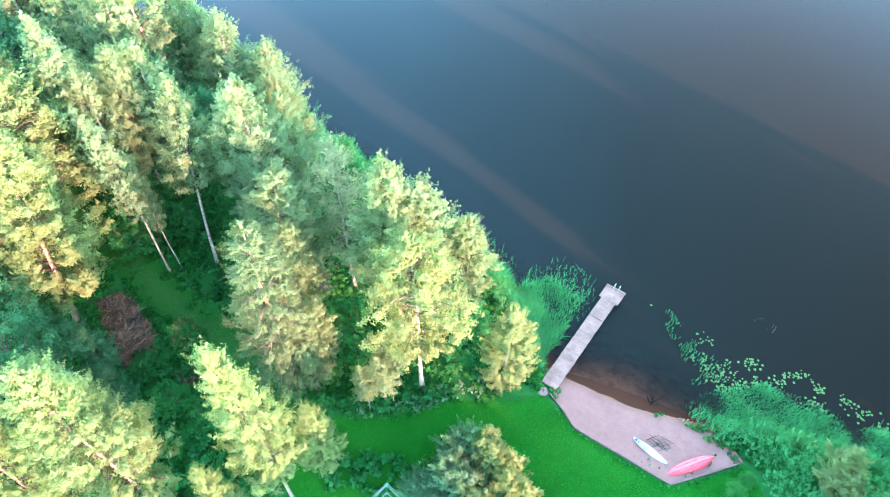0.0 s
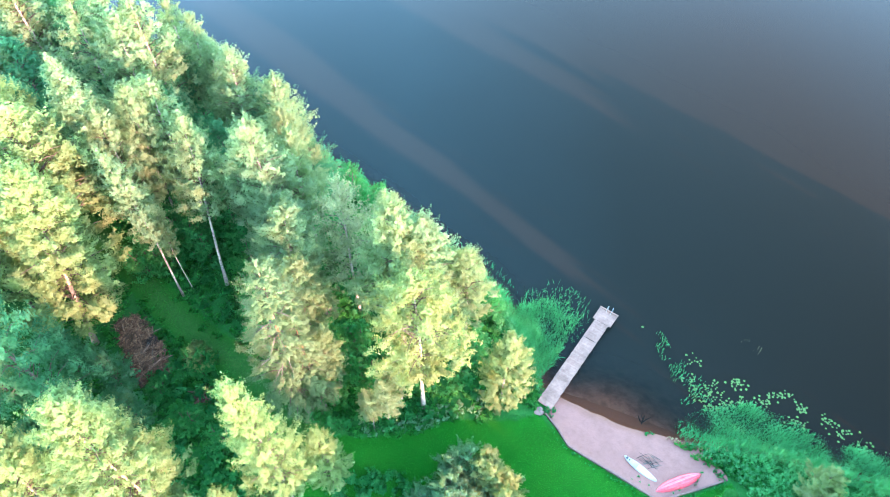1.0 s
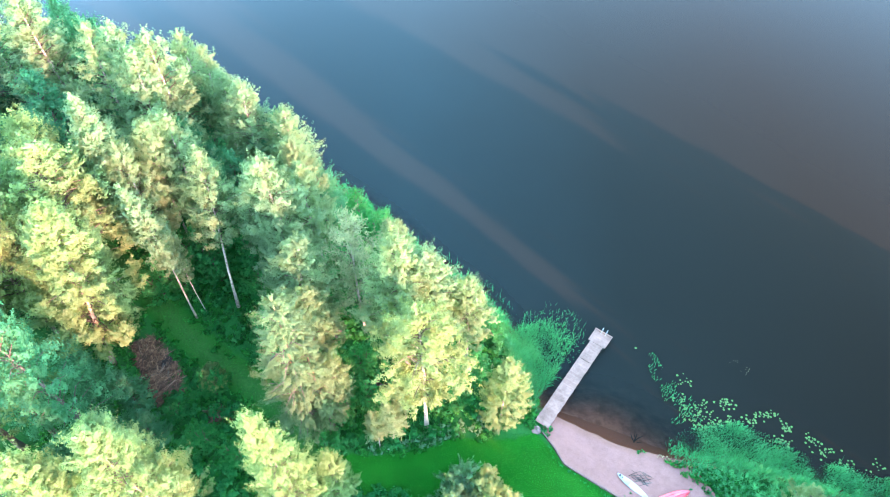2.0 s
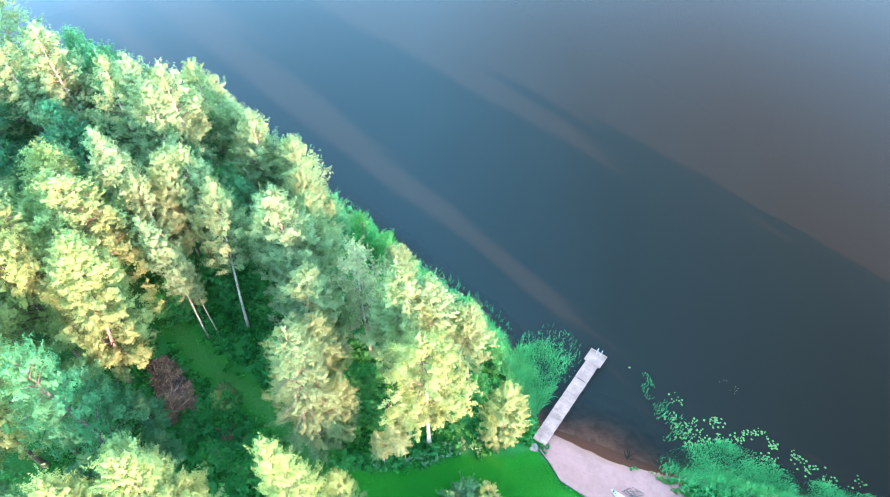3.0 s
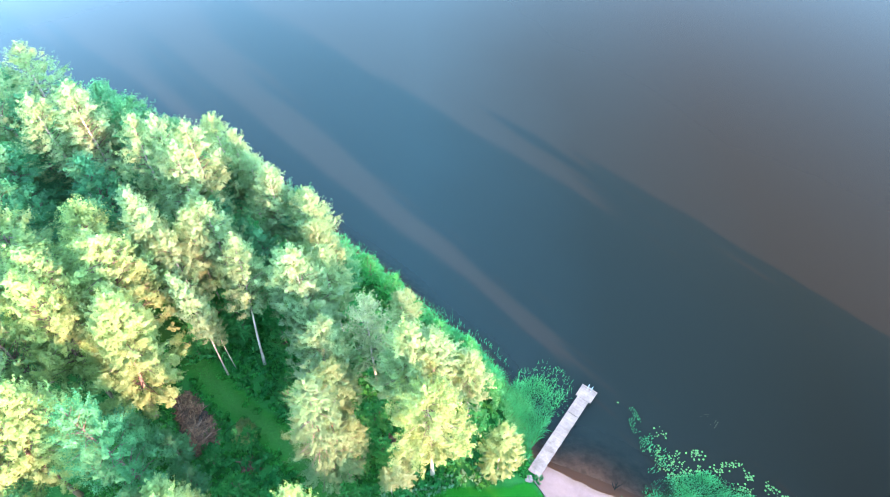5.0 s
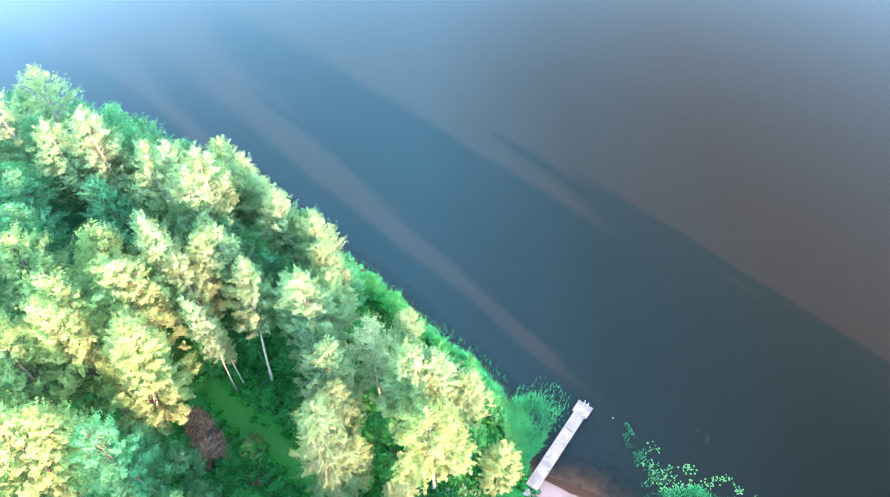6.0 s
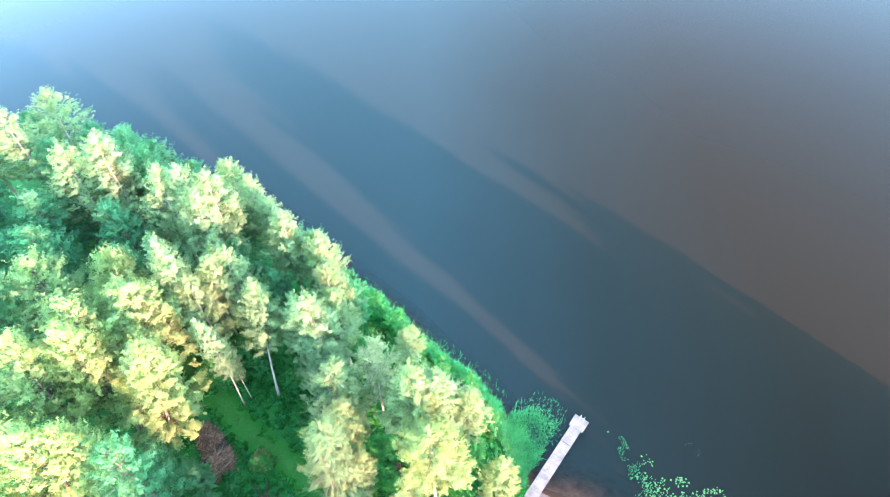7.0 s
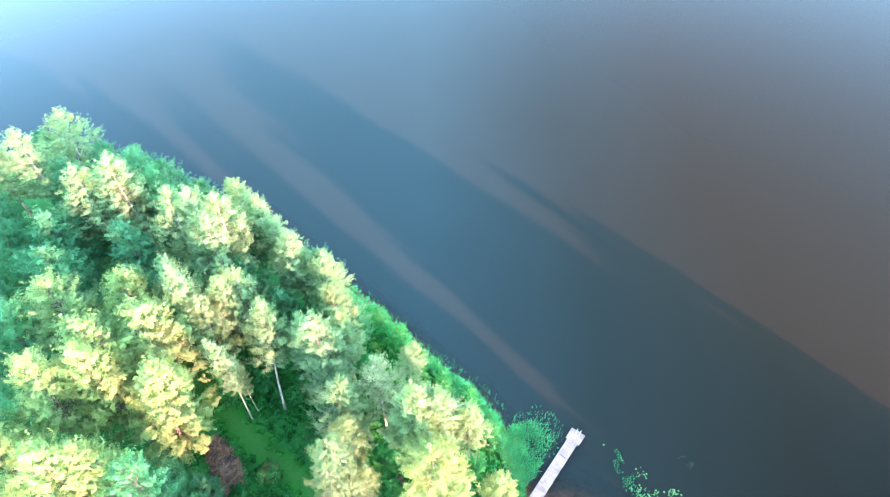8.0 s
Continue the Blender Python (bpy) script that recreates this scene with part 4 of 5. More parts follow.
grass("lawn_grass", [(-12, 20), (-6.7, 21.4), (0.3, 22.9), (7.3, 23.5), (9.4, 20.5), (12.2, 18.6), (15.8, 15.95), (21.8, 17.5), (23, 13), (-10, 13)], 90, 0.11, "short saturated green mown grass of the lawn")
grass("path_grass", [(-33, 40), (-30, 42), (-18, 29.5), (-12.5, 24), (-9.5, 20), (-12, 17), (-16, 24), (-21, 28.5), (-27, 33.5)], 45, 0.14, "mown green grass of the forest path")


def reeds(name, poly, per_m2, tall, label, keep=None, material=None, width=0.017, floor=-0.6):
    """Standing reeds: thin stalks with long bent blades."""
    step = per_m2 ** -0.5
    pts = scatter(poly, step, keep or (lambda x, y: x < 1e9))
    z0 = np.minimum(height(pts[:, 0], pts[:, 1]), 0.9)
    z0 = np.maximum(z0, floor)
    n = len(pts)
    foot = np.concatenate([pts, z0[:, None]], -1)
    patch = np.array([noise.noise((x * 0.5, y * 0.5, 1.0)) for x, y in pts])
    h = tall * (0.85 + 0.45 * patch) * rng.uniform(0.7, 1.2, n)
    lean = np.array([0.05, 0.02, 0.0]) + rng.normal(0, 0.14, (n, 3)) * (1, 1, 0)
    quads = []
    for j, (a, b, out) in enumerate(((0.0, 1.0, 0.0), (0.3, 0.75, 0.13), (0.5, 0.95, 0.12))):
        w = rng.uniform(0, 6.28, n)
        flat = np.stack([np.cos(w), np.sin(w), 0 * w], -1)
        p = foot + lean * (h * a)[:, None] + np.stack([0 * h, 0 * h, np.maximum(h * a, -z0 * (j == 0) - 0.2)], -1)
        q = foot + lean * (h * b * 1.3)[:, None] + flat * (out * h * rng.uniform(0.5, 1.0, n))[:, None] + np.stack([0 * h, 0 * h, h * (b - 0.25 * (j > 0))], -1)
        m = (p + q) / 2 + (0, 0, 0.12 * (j > 0))
        across = unit(np.cross(q - p, rng.normal(0, 1, (n, 3)) * (0.4, 0.4, 1))) * width * (0.5 if j == 0 else 1.0)
        quads.append(np.stack([p, m - across, q, m + across], 1))
    tagged(new(name, leaf_mesh(name, np.concatenate(quads), material or M_REED)), label, "reeds", kind="stuff")


def lumps(x, y):
    """A patchy field from about -0.5 to 0.5."""
    return np.array([noise.noise((a * 0.7, b * 0.7, 2.0)) for a, b in zip(x, y)])


LEFT_REEDS = [(-21.3, 59.6), (-18.0, 57.7), (-12.8, 52.9), (-6.6, 47.1), (-2.8, 43.7), (1.8, 40.4), (4.4, 37.3), (6.0, 34.3), (9.0, 35.3), (11.2, 35.2), (12.4, 32.4), (11.6, 30.4), (9.6, 27.6), (7.8, 25.4), (6.4, 26.0), (5.0, 31.5), (3.4, 35.2), (1.0, 37.8),
              (-3.5, 41.8), (-7.4, 46.5), (-13.2, 51.8), (-19, 56.6)]
RIGHT_REEDS = [(18.4, 21.6), (19.0, 22.9), (21.0, 23.9), (23.2, 24.2), (25.4, 24.4), (27.4, 23.5), (29.2, 22.2), (31.4, 20.6), (33.4, 20.4), (37, 19), (44, 17.4), (44, 14.2), (36, 15.8), (30, 17.4), (25, 19.2), (21.2, 20.0), (19.6, 20.6)]
reeds("reed_bed", LEFT_REEDS, 300, 1.5, "dense green reeds standing along the lake shore", keep=lambda x, y: ~((x > 7.6) & (y < 33) & ((y - 24.9) * 0.585 - (x - 7.5) * 0.811 < 0.85)) & (rng.uniform(0, 1, x.shape) > np.clip((x - 7.6) / 4.2, 0, 0.8)) & (rng.uniform(0, 1, x.shape) > np.clip((y - 40) / 8, 0, 0.6)) & (rng.uniform(0, 1, x.shape) < 0.25 + 0.75 * np.clip(away(LEFT_REEDS + LEFT_REEDS[:1], x, y) / 1.3, 0, 1)))
reeds("reed_bed", RIGHT_REEDS, 300, 1.1, "thick green reeds at the edge of the beach", keep=lambda x, y: (rng.uniform(0, 1, x.shape) < 0.3 + 0.7 * np.clip(lumps(x, y) * 3 + away(RIGHT_REEDS + RIGHT_REEDS[:1], x, y) / 0.8, 0, 1)) & (rng.uniform(0, 1, x.shape) > np.clip((21.5 - x) / 3, 0, 0.6)))
herbs("shore_thicket", [(20.8, 21.6), (22.0, 23.0), (23.4, 23.7), (25.4, 23.8), (27.4, 22.9), (29.4, 21.4), (31.8, 19.9), (33.6, 19.8), (37, 18.4), (44, 16.8), (44, 12.5), (34, 13), (25.2, 13.5), (23.8, 18.2), (21.8, 19.8)], 0.4, 0.26, 1.5, 84, 0.022, M_REED, "dense feathery green willow herbs and reeds by the shore", keep=lambda x, y: lumps(x * 1.3, y * 1.3) > -0.3, long=7.0)
reeds("reed_bed_edge", [(-12, 55.4), (-6.2, 48.5), (-2.0, 44.9), (2.6, 41.3), (5.2, 38.5), (6.6, 35.9), (10.4, 37.4), (13.2, 35.2), (12.8, 32.6), (11, 30), (8, 34.5), (5.5, 37), (2.6, 40.6), (-2, 44), (-6, 47.6), (-12.4, 53.4)], 8, 1.6, "sparse pale reeds standing in open water",
      material=M_REED, width=0.015)
reeds("water_plants", [(18.4, 31.2), (19.4, 31.6), (20.0, 29.6), (20.8, 28.0), (22.6, 26.0), (22, 24.0), (19.6, 24.4), (19.2, 27.6), (18.4, 29.6)], 30, 0.7, "thin green water plants breaking the lake surface", width=0.024, floor=-0.05, keep=lambda x, y: rng.uniform(0, 1, x.shape) < 0.5 + 0.7 * np.sin(x * 2.3) * np.sin(y * 1.9))
reeds("drowned_weeds", [(26.0, 30.4), (27.3, 30.8), (28.4, 29.7), (27.8, 29.0), (26.6, 29.3)], 9, 0.3, "dead brown water weeds floating on the lake", material=M_DEAD_REED, width=0.03, floor=-0.05, keep=lambda x, y: rng.uniform(0, 1, x.shape) < 0.4 + 0.6 * np.sin(x * 3.1) * np.sin(y * 2.7))
reeds("dead_reeds", [(7.4, 28.4), (8.4, 29.4), (8.6, 28.4), (8.0, 27.0), (7.4, 27.2)], 20, 0.6, "flattened straw-coloured dead reeds by the pier", material=M_DEAD_REED, width=0.07)
reeds("dead_reeds", [(17.6, 21.6), (18.6, 21.2), (20.0, 20.7), (22.4, 20.6), (22.4, 20.2), (20.0, 20.3), (18.6, 20.8), (17.6, 21.3)], 45, 0.45, "flattened straw-coloured dead reeds at the beach edge", material=M_DEAD_REED, width=0.07)


def lily_pad_mesh(r, seed):
    """A floating round leaf with a notch and a slightly raised rim."""
    v, f = [(0, 0, 0.012)], []
    n = 11
    for i in range(n):
        w = 0.25 + (2 * math.pi - 0.5) * i / (n - 1)
        k = r * (1 + 0.06 * math.sin(3 * w + seed))
        v.append((k * math.cos(w), k * math.sin(w), 0.02 + 0.012 * math.sin(2 * w + seed)))
    for i in range(1, n):
        f.append((0, i, i + 1))
    for i in range(n):
        x, y, z = v[1 + i]
        v.append((x * 0.97, y * 0.97, z - 0.02))
    for i in range(1, n):
        f.append((i, i + n, i + n + 1, i + 1))
    return mesh_from("leaf", v, f, M_LILY, False)


PADS = [lily_pad_mesh(0.08, 0.0), lily_pad_mesh(0.1, 1.3), lily_pad_mesh(0.065, 2.2), lily_pad_mesh(0.115, 4.1)]
LILIES = [(21.6, 28.3, 0.8, 0.7, 12), (21.0, 26.6, 0.7, 1.0, 14), (21.6, 25.2, 0.9, 0.9, 26), (22.8, 26.0, 0.8, 0.8, 16), (23.4, 24.6, 0.8, 0.7, 18), (25.0, 26.2, 0.9, 0.6, 20), (24.8, 24.6, 0.7, 0.5, 12), (26.6, 24.6, 0.9, 0.6, 16), (28.3, 25.2, 1.1, 0.35, 20),
          (29.6, 24.0, 0.6, 0.9, 18), (28.6, 22.6, 1.0, 0.6, 18), (31.4, 22.8, 0.6, 0.9, 14), (32.2, 21.6, 0.9, 0.7, 20), (33.8, 20.6, 0.8, 0.7, 12), (36.0, 20.4, 0.9, 0.7, 10), (22.2, 24.0, 0.8, 0.5, 12), (17.9, 32.2, 0.1, 0.1, 2)]
for x, y, a, b, count in LILIES:
    patch = thing("water_lily_patch", x, y, 0, "green floating water lily leaves on the lake", "water lilies", "water lily patches")
    placed = []
    while len(placed) < count:
        px, py = rng.normal(0, 0.48, 2) * (a, b)
        if all(math.hypot(px - qx, py - qy) > 0.16 for qx, qy in placed) or rng.uniform() < 0.05:
            placed.append((px, py))
            leaf = part("leaf", PADS[int(rng.integers(4))], None, patch)
            leaf.matrix_basis = pose(px, py, 0.0, 0, 0, rng.uniform(0, 360))


# ---- pier ----
def make_pier():
    """A narrow plank pier on posts with a wider platform and a bathing ladder at its outer end."""
    ax, ay, bx, by = 8.0, 24.35, 14.9, 33.55
    length = math.hypot(bx - ax, by - ay)
    turn = math.degrees(math.atan2(by - ay, bx - ax))
    pier = thing("pier", ax, ay, 0.45, "weathered grey wooden plank pier with a wider end platform", "pier", turn=turn)
    # in the pier's own axes x runs out over the lake
    stem_len = length - 1.5
    sections = [(-0.1, 4.0, 0.05), (4.03, 7.8, 0.0), (7.84, stem_len, 0.03)]
    width = 1.34
    me = {}
    for a, b, lift in sections:
        n = int((b - a) / 0.118)
        for i in range(n):
            bm = bmesh.new()
            w = (b - a) / n
            box(bm, (w - 0.007, width + rng.uniform(-0.05, 0.05), 0.035), pose(a + (i + 0.5) * w, rng.uniform(-0.02, 0.02), lift + rng.uniform(-0.006, 0.006), 0, 0, rng.uniform(-0.4, 0.4)), 0.004)
            part("plank", bm, M_PLANK, pier)
    for i in range(11):
        bm = bmesh.new()
        box(bm, (0.118, 1.82, 0.035), pose(stem_len + 0.07 + i * 0.13, 0, 0.06 + rng.uniform(-0.004, 0.004)), 0.004)
        part("plank", bm, M_PLANK, pier)
    bm = bmesh.new()
    box(bm, (0.13, 1.86, 0.09), pose(length + 0.02, 0, 0.1), 0.01)
    part("end_beam", bm, M_PLANK, pier)
    for y in (-0.5, 0.5):
        bm = bmesh.new()
        box(bm, (length - 0.1, 0.1, 0.14), pose(length / 2, y, -0.1), 0.01)
        part("stringer", bm, M_BEAM, pier)
    for x in (2.2, 5.0, 7.8, length - 1.2, length - 0.15):
        for y in (-0.6, 0.6):
            v, f = [], []
            tube(v, f, [(x, y, -2.4), (x, y, -0.03)], [0.06, 0.06], 8)
            part("post", mesh_from("post", v, f, M_BEAM, True), None, pier)
    for z in (-0.15, -0.45, -0.75):
        v, f = [], []
        tube(v, f, [(length + 0.25, -0.25, z), (length + 0.25, 0.2, z)], [0.018] * 2, 6)
        part("ladder_rung", mesh_from("ladder_rung", v, f, M_STEEL, True), None, pier, "galvanised steel ladder rung")
    for y in (-0.25, 0.2):
        v, f = [], []
        tube(v, f, [(length - 0.25, y, 0.08), (length - 0.22, y, 0.5), (length - 0.05, y, 0.62), (length + 0.22, y, 0.55), (length + 0.25, y, 0.2), (length + 0.25, y, -1.2)], [0.02] * 6, 8)
        part("ladder_rail", mesh_from("ladder_rail", v, f, M_STEEL, True), None, pier, "bent galvanised steel ladder rail")


make_pier()


# ---- beach things ----
def hull_mesh(bm, length, beam, high, keel, sheer, n=24, m=10, power=1.6):
    """A pointed hull, keel at z = 0: rings of points along its length."""
    rings = []
    for i in range(n + 1):
        k = i / n
        x = (k - 0.5) * length
        w = beam / 2 * max(0.02, math.sin(math.pi * k) ** (1 / power))
        lift = keel * abs(2 * k - 1) ** 3
        top = high + sheer * abs(2 * k - 1) ** 2.2
        ring = []
        for j in range(m + 1):
            a = math.pi * j / m
            y = -w * math.cos(a)
            z = top - (top - lift) * math.sin(a) ** 0.75
            ring.append(bm.verts.new((x, y, z)))
        rings.append(ring)
    for r, s in zip(rings[:-1], rings[1:]):
        for j in range(m):
            bm.faces.new((r[j], s[j], s[j + 1], r[j + 1]))
    return rings


def make_kayak():
    """A plastic kayak lying upside down: rounded hull with a broad keel ridge, long grooves and a rim on the sand."""
    x, y = 17.62, 17.55
    kayak = thing("kayak", x, y, ground_z(x, y) + 0.04, "pink-red plastic kayak lying upside down on the sand", "kayak", turn=math.degrees(math.atan2(1.35, 3.9)))
    length, beam, high = 4.0, 0.88, 0.36
    n, m = 36, 28
    bm = bmesh.new()
    rings = []
    for i in range(n + 1):
        k = i / n
        u = 2 * k - 1
        w = beam / 2 * max(0.015, (1 - abs(u) ** 2.5) ** 0.72)
        top = high * max(0.25, 1 - 0.72 * abs(u) ** 3.2)
        ring = []
        for j in range(m + 1):
            q = 2 * j / m - 1
            z = top * (1 - abs(q) ** 2.6) ** 0.75
            z += 0.05 * math.exp(-(q / 0.13) ** 2) * (1 - u * u)
            z -= 0.05 * (math.exp(-((abs(q) - 0.36) / 0.07) ** 2)) * (1 - u ** 4)
            z -= 0.03 * (math.exp(-((abs(q) - 0.72) / 0.06) ** 2)) * (1 - u ** 4)
            ring.append(bm.verts.new((u * length / 2, q * w, z + 0.02)))
        rings.append(ring)
    for r, s in zip(rings[:-1], rings[1:]):
        for j in range(m):
            bm.faces.new((r[j], s[j], s[j + 1], r[j + 1]))
        bm.faces.new((r[0], r[m], s[m], s[0]))
    bmesh.ops.recalc_face_normals(bm, faces=bm.faces)
    for f in bm.faces:
        f.smooth = True
    hull = part("hull", bm, M_KAYAK, kayak)
    for sy in (-1, 1):
        v, f = [], []
        path = []
        for i in range(13):
            u = -0.97 + 1.94 * i / 12
            path.append((u * length / 2, sy * (beam / 2 + 0.012) * (1 - abs(u) ** 2.5) ** 0.72, 0.03))
        tube(v, f, path, [0.028] * 13, 6)
        part("rim", mesh_from("rim", v, f, M_KAYAK_SEAT, True), None, hull, "deep pink rounded rim")
    bm = bmesh.new()
    box(bm, (2.3, 0.05, 0.03), pose(-0.1, 0, high + 0.065), 0.01)
    part("keel_strip", bm, M_KAYAK_WORN, hull, "worn pale pink keel strip")
    for cx in (-1.98, 1.98):
        v, f = [], []
        tube(v, f, [(cx - 0.05, -0.05, 0.06), (cx, -0.05, 0.1), (cx, 0.05, 0.1), (cx - 0.05, 0.05, 0.06)], [0.013] * 4, 6)
        part("carry_handle", mesh_from("carry_handle", v, f, M_KAYAK_SEAT, True), None, kayak)


def make_board():
    x, y = 14.9, 18.74
    board = thing("paddle_board", x, y, ground_z(x, y) + 0.06, "long white paddle board lying on the sand", "board", turn=math.degrees(math.atan2(-1.98, 2.06)))
    bm = bmesh.new()
    length, beam, thick = 2.95, 0.62, 0.1
    n, m = 26, 10
    rows = []
    for i in range(n + 1):
        k = i / n
        x0 = (k - 0.5) * length
        w = beam / 2 * max(0.03, math.sin(math.pi * min(0.999, max(0.001, k * 0.94 + 0.02))) ** 0.62)
        rocker = 0.12 * max(0, (0.22 - k) / 0.22) ** 2 + 0.05 * max(0, (k - 0.85) / 0.15) ** 2
        row = []
        for j in range(2 * m):
            a = math.pi * j / m
            row.append(bm.verts.new((x0, w * math.cos(a), thick / 2 + rocker + thick / 2 * math.copysign(abs(math.sin(a)) ** 0.55, math.sin(a)))))
        rows.append(row)
    for r, s in zip(rows[:-1], rows[1:]):
        for j in range(2 * m):
            q = (j + 1) % (2 * m)
            bm.faces.new((r[j], s[j], s[q], r[q]))
    bm.faces.new(rows[0])
    bm.faces.new(list(reversed(rows[-1])))
    bmesh.ops.recalc_face_normals(bm, faces=bm.faces)
    for f in bm.faces:
        f.smooth = True
    body = part("body", bm, M_BOARD, board)
    for name, cx, size, mat_, lab in (("deck_pad", 0.35, (1.15, 0.4, 0.012), M_BOARD_PAD, "pale grey grip pad"), ("nose_mark", -1.22, (0.16, 0.2, 0.01), M_BLACK, "small black nose patch"), ("tail_mark", -0.98, (0.1, 0.12, 0.01), M_BLACK, "small black patch")):
        bm = bmesh.new()
        box(bm, size, pose(cx, 0, thick + 0.008 + (0.05 if cx < -1.1 else 0.012 if cx < -0.9 else 0)), 0.003)
        part(name, bm, mat_, body, lab)
    v, f = [], []
    tube(v, f, [(-1.25, -0.02, 0.19), (-1.2, 0.0, 0.25), (-1.12, 0.02, 0.19)], [0.012] * 3, 5)
    part("handle", mesh_from("handle", v, f, M_BLACK, True), None, board, "black strap handle")


make_kayak()
make_board()


def make_driftwood():
    """A loose grid of thin dark sticks on the sand."""
    x, y = 15.9, 19.35
    sticks = thing("driftwood", x, y, ground_z(x, y) + 0.04, "thin dark driftwood sticks lying on the sand", "driftwood")
    for i in range(26):
        w = (0.12 if i % 2 else 2.2) + rng.normal(0, 0.16)
        c = np.array([rng.uniform(-0.55, 0.5), rng.uniform(-0.5, 0.5), 0.03 + 0.002 * i])
        half = np.array([math.cos(w), math.sin(w), rng.uniform(-0.03, 0.03)]) * rng.uniform(0.2, 0.65)
        r = rng.uniform(0.012, 0.026)
        v, f = [], []
        tube(v, f, [c - half, c + rng.normal(0, 0.03, 3) * (1, 1, 0), c + half], [r, r * 0.9, r * 0.6], 5)
        part("stick", mesh_from("stick", v, f, M_BARK if i % 3 else M_SUNKEN_AND_GAP, True), None, sticks)


make_driftwood()


def make_branch():
    x, y = 15.95, 22.6
    branch = thing("sunken_branch", x, y, -0.34, "dark waterlogged branch in the shallow water", "branch", turn=60)
    for a, b, r in (((-0.9, 0, 0.0), (1.0, 0.1, 0.22), 0.11), ((0.1, 0, 0.1), (0.8, 0.6, 0.2), 0.07), ((0.4, 0.05, 0.12), (1.1, -0.4, 0.2), 0.06), ((-0.3, 0, 0.05), (0.1, -0.45, 0.15), 0.06), ((-0.5, 0.05, 0.05), (-0.1, 0.55, 0.16), 0.05), ((0.6, 0.1, 0.14), (0.95, 0.35, 0.3), 0.04), ((-0.7, 0, 0.04), (-0.55, -0.4, 0.16), 0.04), ((0.2, 0, 0.1), (0.5, -0.5, 0.2), 0.04)):
        v, f = [], []
        tube(v, f, [a, (np.array(a) + b) / 2 + (0, 0.04, 0.03), b], [r, r * 0.8, r * 0.4], 6)
        part("limb", mesh_from("limb", v, f, M_SUNKEN_AND_GAP, True), None, branch)


make_branch()
herbs("beach_weeds", [(12.8, 18.6), (15.7, 16.5), (18.8, 17.2), (21.0, 17.75), (20.9, 18.8), (19.9, 19.2), (19.2, 18.2), (16.4, 17.4), (14.2, 18.5)], 0.42, 0.13, 0.14, 10, 0.08, M_FERN, "scattered small green weeds growing in the sand", keep=lambda x, y: rng.uniform(0, 1, x.shape) < 0.4)
herbs("beach_weeds", [(18.9, 20.6), (20.3, 20.2), (20.9, 19.4), (20.6, 18.2), (21.6, 17.7), (22.4, 18.6), (21.6, 20.2), (19.6, 20.9)], 0.45, 0.3, 0.4, 40, 0.1, M_FERN, "ragged green weeds at the edge of the sand", keep=lambda x, y: rng.uniform(0, 1, x.shape) < 0.8)
herbs("beach_weeds", [(7.5, 23.9), (8.5, 22.2), (9.3, 20.5), (12.1, 18.5), (15.8, 15.95), (21.5, 17.5), (21.4, 17.2), (15.8, 15.6), (11.9, 18.15), (9.0, 20.3), (8.1, 22.2), (7.2, 23.7)], 0.3, 0.13, 0.22, 14, 0.07, M_FERN, "long grass and weeds along the timber edging", keep=lambda x, y: rng.uniform(0, 1, x.shape) < 0.6)
herbs("beach_weeds", [(7.9, 23.2), (8.6, 23.2), (8.8, 23.9), (8.3, 24.2), (7.9, 23.9)], 0.22, 0.2, 0.35, 40, 0.07, M_FERN, "tuft of bright green weeds at the foot of the pier", keep=lambda x, y: x < 90)
herbs("beach_weeds", [(16.0, 22.1), (16.6, 22.1), (16.6, 21.7), (16.0, 21.7)], 0.25, 0.18, 0.2, 16, 0.1, M_FERN, "green weeds at the waterline", keep=lambda x, y: x < 90)


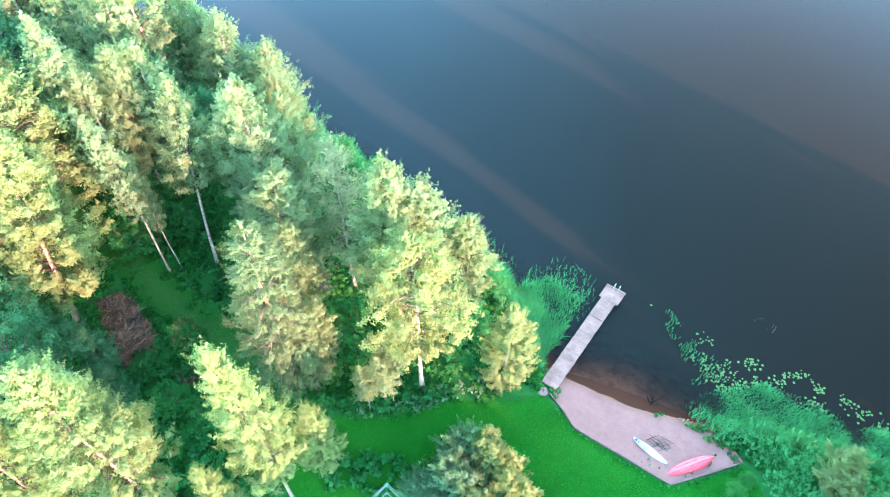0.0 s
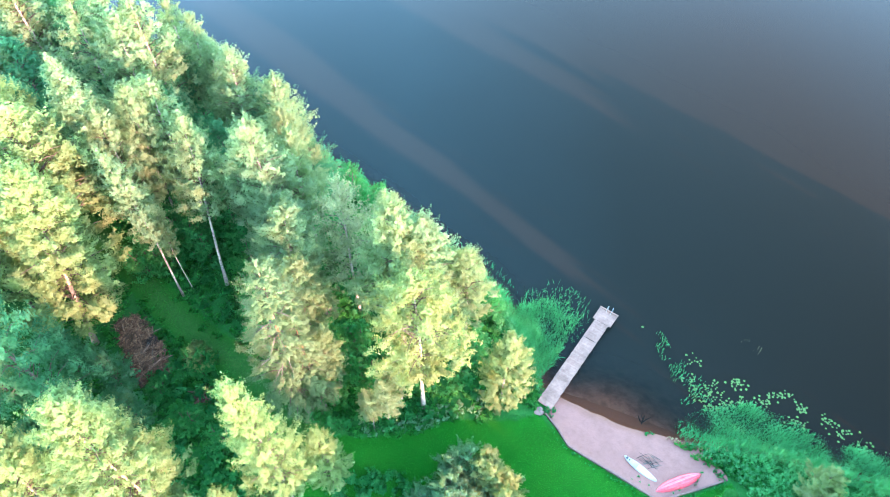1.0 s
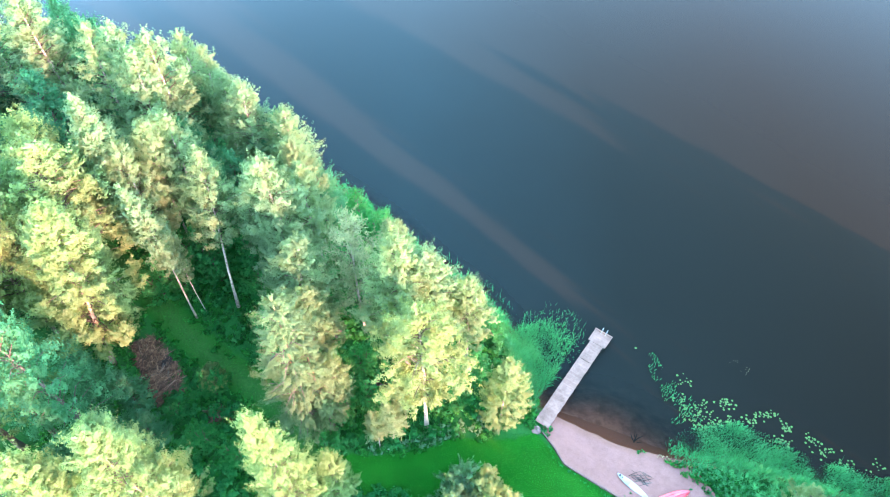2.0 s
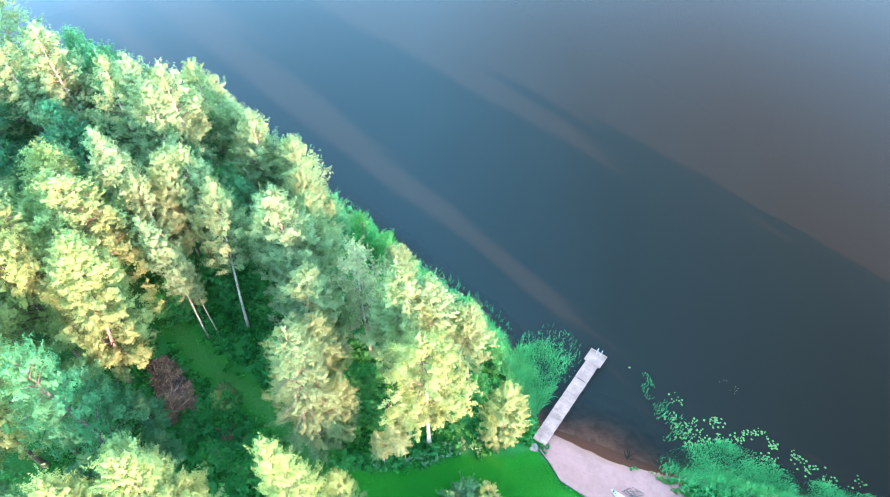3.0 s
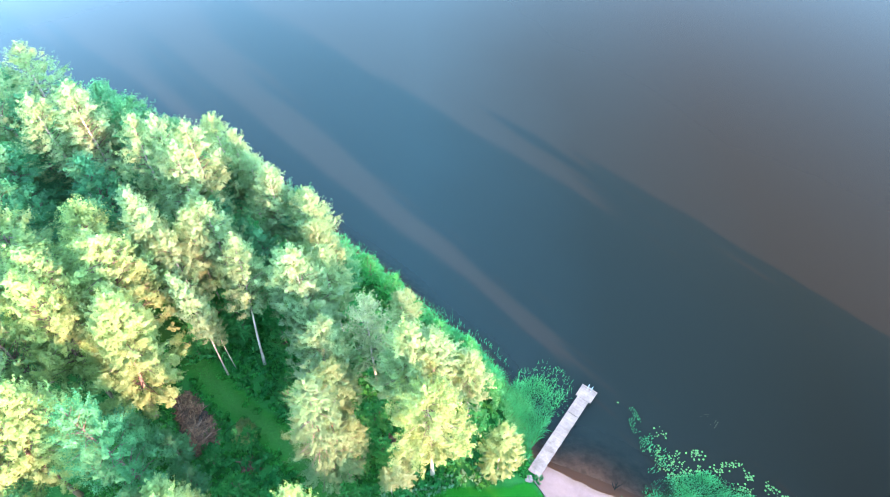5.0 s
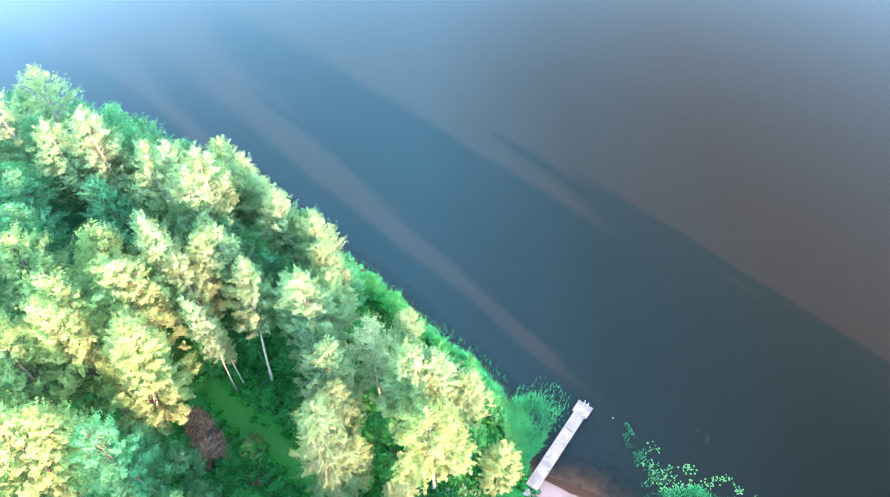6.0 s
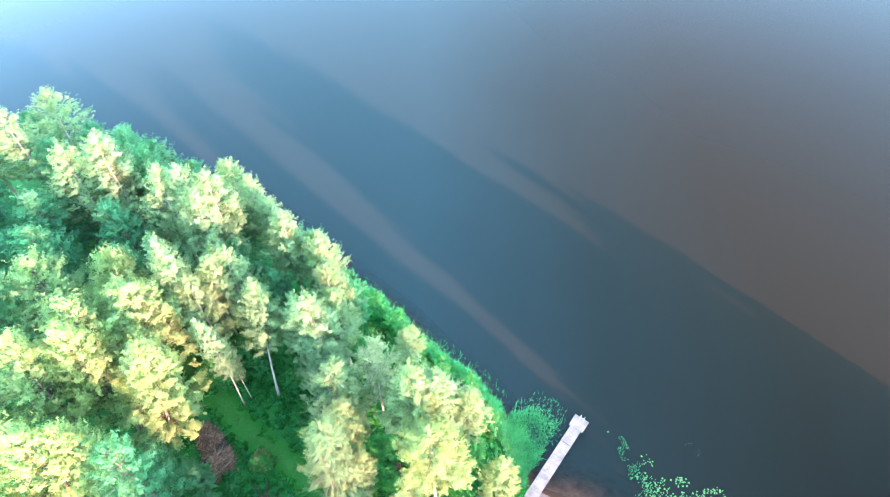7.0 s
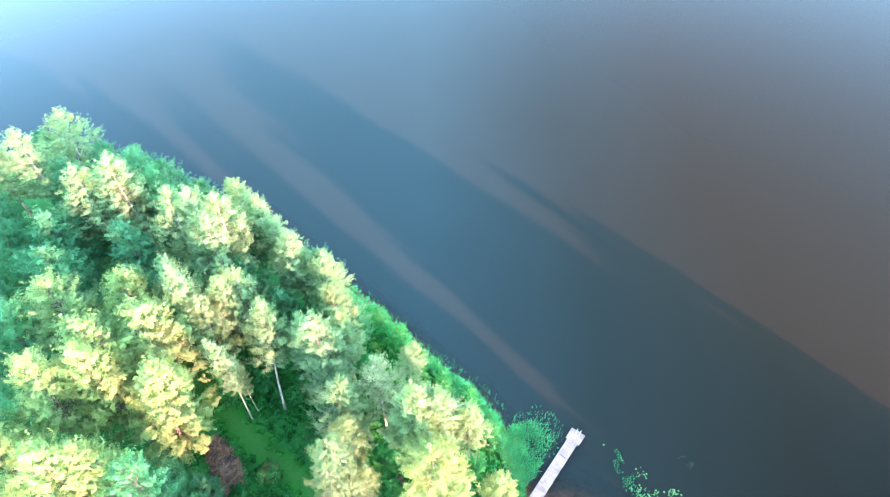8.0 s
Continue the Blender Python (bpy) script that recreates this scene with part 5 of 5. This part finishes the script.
# ---- brush piles, stones ----
def brush_pile(x, y, poly, high, count, label):
    """A heap of cut branches: a mound with sticks lying all over it."""
    z = ground_z(x, y)
    heap = thing("brush_pile", x, y, z, label, "brush pile")
    pts = scatter(poly, 0.35, lambda a, b: a < 1e9)
    edge = away(poly + poly[:1], pts[:, 0], pts[:, 1])
    top = high * np.clip(edge / 1.1, 0, 1) ** 0.7 * (0.75 + 0.35 * np.sin(pts[:, 0] * 1.7) * np.sin(pts[:, 1] * 1.3))
    sv, sf = [], []
    for i in range(count):
        k = int(rng.integers(len(pts)))
        c = np.array([pts[k, 0] - x, pts[k, 1] - y, top[k] * rng.uniform(0.5, 1.05) + 0.05])
        w, long = rng.uniform(0, 6.28), rng.uniform(0.3, 1.1)
        d = np.array([math.cos(w), math.sin(w), rng.uniform(-0.35, 0.35)]) * long
        r = rng.uniform(0.01, 0.026)
        tube(sv, sf, [c - d * 0.6, c + rng.normal(0, 0.05, 3), c + d * 0.6], [r, r * 0.9, r * 0.4], 3)
    tagged(part("brushwood", mesh_from("brushwood", sv, sf, M_LOOSE_TWIG), None, heap), kind="stuff")
    for i in range(16):
        k = int(rng.integers(len(pts)))
        c = np.array([pts[k, 0] - x, pts[k, 1] - y, top[k] + 0.1])
        w, long = rng.uniform(0, 6.28), rng.uniform(0.7, 1.5)
        d = np.array([math.cos(w), math.sin(w), rng.uniform(-0.15, 0.25)]) * long
        v, f = [], []
        tube(v, f, [c - d * 0.6, c + rng.normal(0, 0.08, 3), c + d * 0.6], [0.045, 0.035, 0.015], 6)
        part("branch", mesh_from("branch", v, f, M_DEAD_WOOD if i < 9 else M_BARK, True), None, heap, "bleached bare branch" if i < 9 else "")
    # solid filler mound; its near-black colour stands for the shade between the twigs
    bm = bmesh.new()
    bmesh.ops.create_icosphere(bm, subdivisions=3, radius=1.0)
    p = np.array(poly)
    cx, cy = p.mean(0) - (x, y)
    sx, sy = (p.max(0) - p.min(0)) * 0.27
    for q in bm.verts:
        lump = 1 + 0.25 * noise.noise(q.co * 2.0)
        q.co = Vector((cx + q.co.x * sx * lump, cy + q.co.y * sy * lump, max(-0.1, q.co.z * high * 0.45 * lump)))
    part("shade_core", bm, M_SUNKEN_AND_GAP, heap)


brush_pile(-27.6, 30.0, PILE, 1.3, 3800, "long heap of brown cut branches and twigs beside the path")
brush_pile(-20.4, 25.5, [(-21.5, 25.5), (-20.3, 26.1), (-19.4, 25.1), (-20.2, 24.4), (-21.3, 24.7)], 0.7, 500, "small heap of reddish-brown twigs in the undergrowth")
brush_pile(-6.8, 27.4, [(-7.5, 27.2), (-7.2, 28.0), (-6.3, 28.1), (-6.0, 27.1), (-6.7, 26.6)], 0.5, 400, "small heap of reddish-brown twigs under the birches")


def boulder(x, y, r, squash, label):
    bm = bmesh.new()
    bmesh.ops.create_icosphere(bm, subdivisions=3, radius=r)
    for q in bm.verts:
        q.co *= 1 + 0.28 * noise.noise(q.co * (1.4 / r) + Vector((x, y, 0)))
        q.co.z *= squash
    for f in bm.faces:
        f.smooth = True
    ob = part("boulder", bm, M_STONE, None)
    ob.matrix_basis = pose(x, y, ground_z(x, y) + r * squash * 0.45, 0, 0, rng.uniform(0, 360))
    tagged(ob, label, "boulder")


boulder(-11.0, 33.6, 0.55, 0.7, "pale grey boulder under the birches")
boulder(0.7, 29.4, 0.36, 0.9, "small pale stone in the shore undergrowth")
boulder(7.45, 23.75, 0.42, 0.22, "flat pinkish stone beside the pier")


def round_shrub(x, y, r):
    z = ground_z(x, y)
    shrub = thing("clipped_shrub", x, y, z, "small round clipped green shrub on the lawn", "shrub", "clipped shrubs")
    v, f = [], []
    for k in range(6):
        w = k * 1.05
        tube(v, f, [(0, 0, 0), (0.3 * r * math.cos(w), 0.3 * r * math.sin(w), 0.5 * r), (0.7 * r * math.cos(w), 0.7 * r * math.sin(w), 1.1 * r)], [0.03, 0.02, 0.01], 4)
    part("stems", mesh_from("stems", v, f, M_BARK, True), None, shrub)
    part("crown", crown_mesh("crown", clump_leaves(np.array([0, 0, r * 0.7]), r * 0.92, 7000, 0.05, 0, 0.9, 0.0, 400), M_CLIPPED), None, shrub)


round_shrub(21.15, 16.25, 0.72)
round_shrub(20.05, 15.35, 1.0)


# ---- rotary clothes dryer on the lawn ----
def make_dryer():
    x, y = -4.45, 14.4
    z = ground_z(x, y)
    dryer = thing("clothes_dryer", x, y, z, "green rotary clothes dryer with pale lines on the lawn", "clothes dryer", turn=90)
    v, f = [], []
    tube(v, f, [(0, 0, -0.2), (0, 0, 1.75)], [0.028, 0.024], 8)
    part("pole", mesh_from("pole", v, f, M_GREEN_METAL, True), None, dryer)
    tips = []
    for k in range(4):
        w = math.pi / 2 * k
        tip = np.array([1.4 * math.cos(w), 1.4 * math.sin(w), 1.92])
        tips.append(tip)
        v, f = [], []
        tube(v, f, [(0, 0, 1.2), tip], [0.02, 0.018], 6)
        part("arm", mesh_from("arm", v, f, M_GREEN_METAL, True), None, dryer)
    for ring in (1.0, 0.9, 0.6):
        for k in range(4):
            v, f = [], []
            a, b = tips[k], tips[(k + 1) % 4]
            p = np.array([0, 0, 1.2]) * (1 - ring) + a * ring
            q = np.array([0, 0, 1.2]) * (1 - ring) + b * ring
            tube(v, f, [p, (p + q) / 2 - (0, 0, 0.03), q], [0.012] * 3, 4)
            part("line", mesh_from("line", v, f, M_LINE, True), None, dryer)


make_dryer()
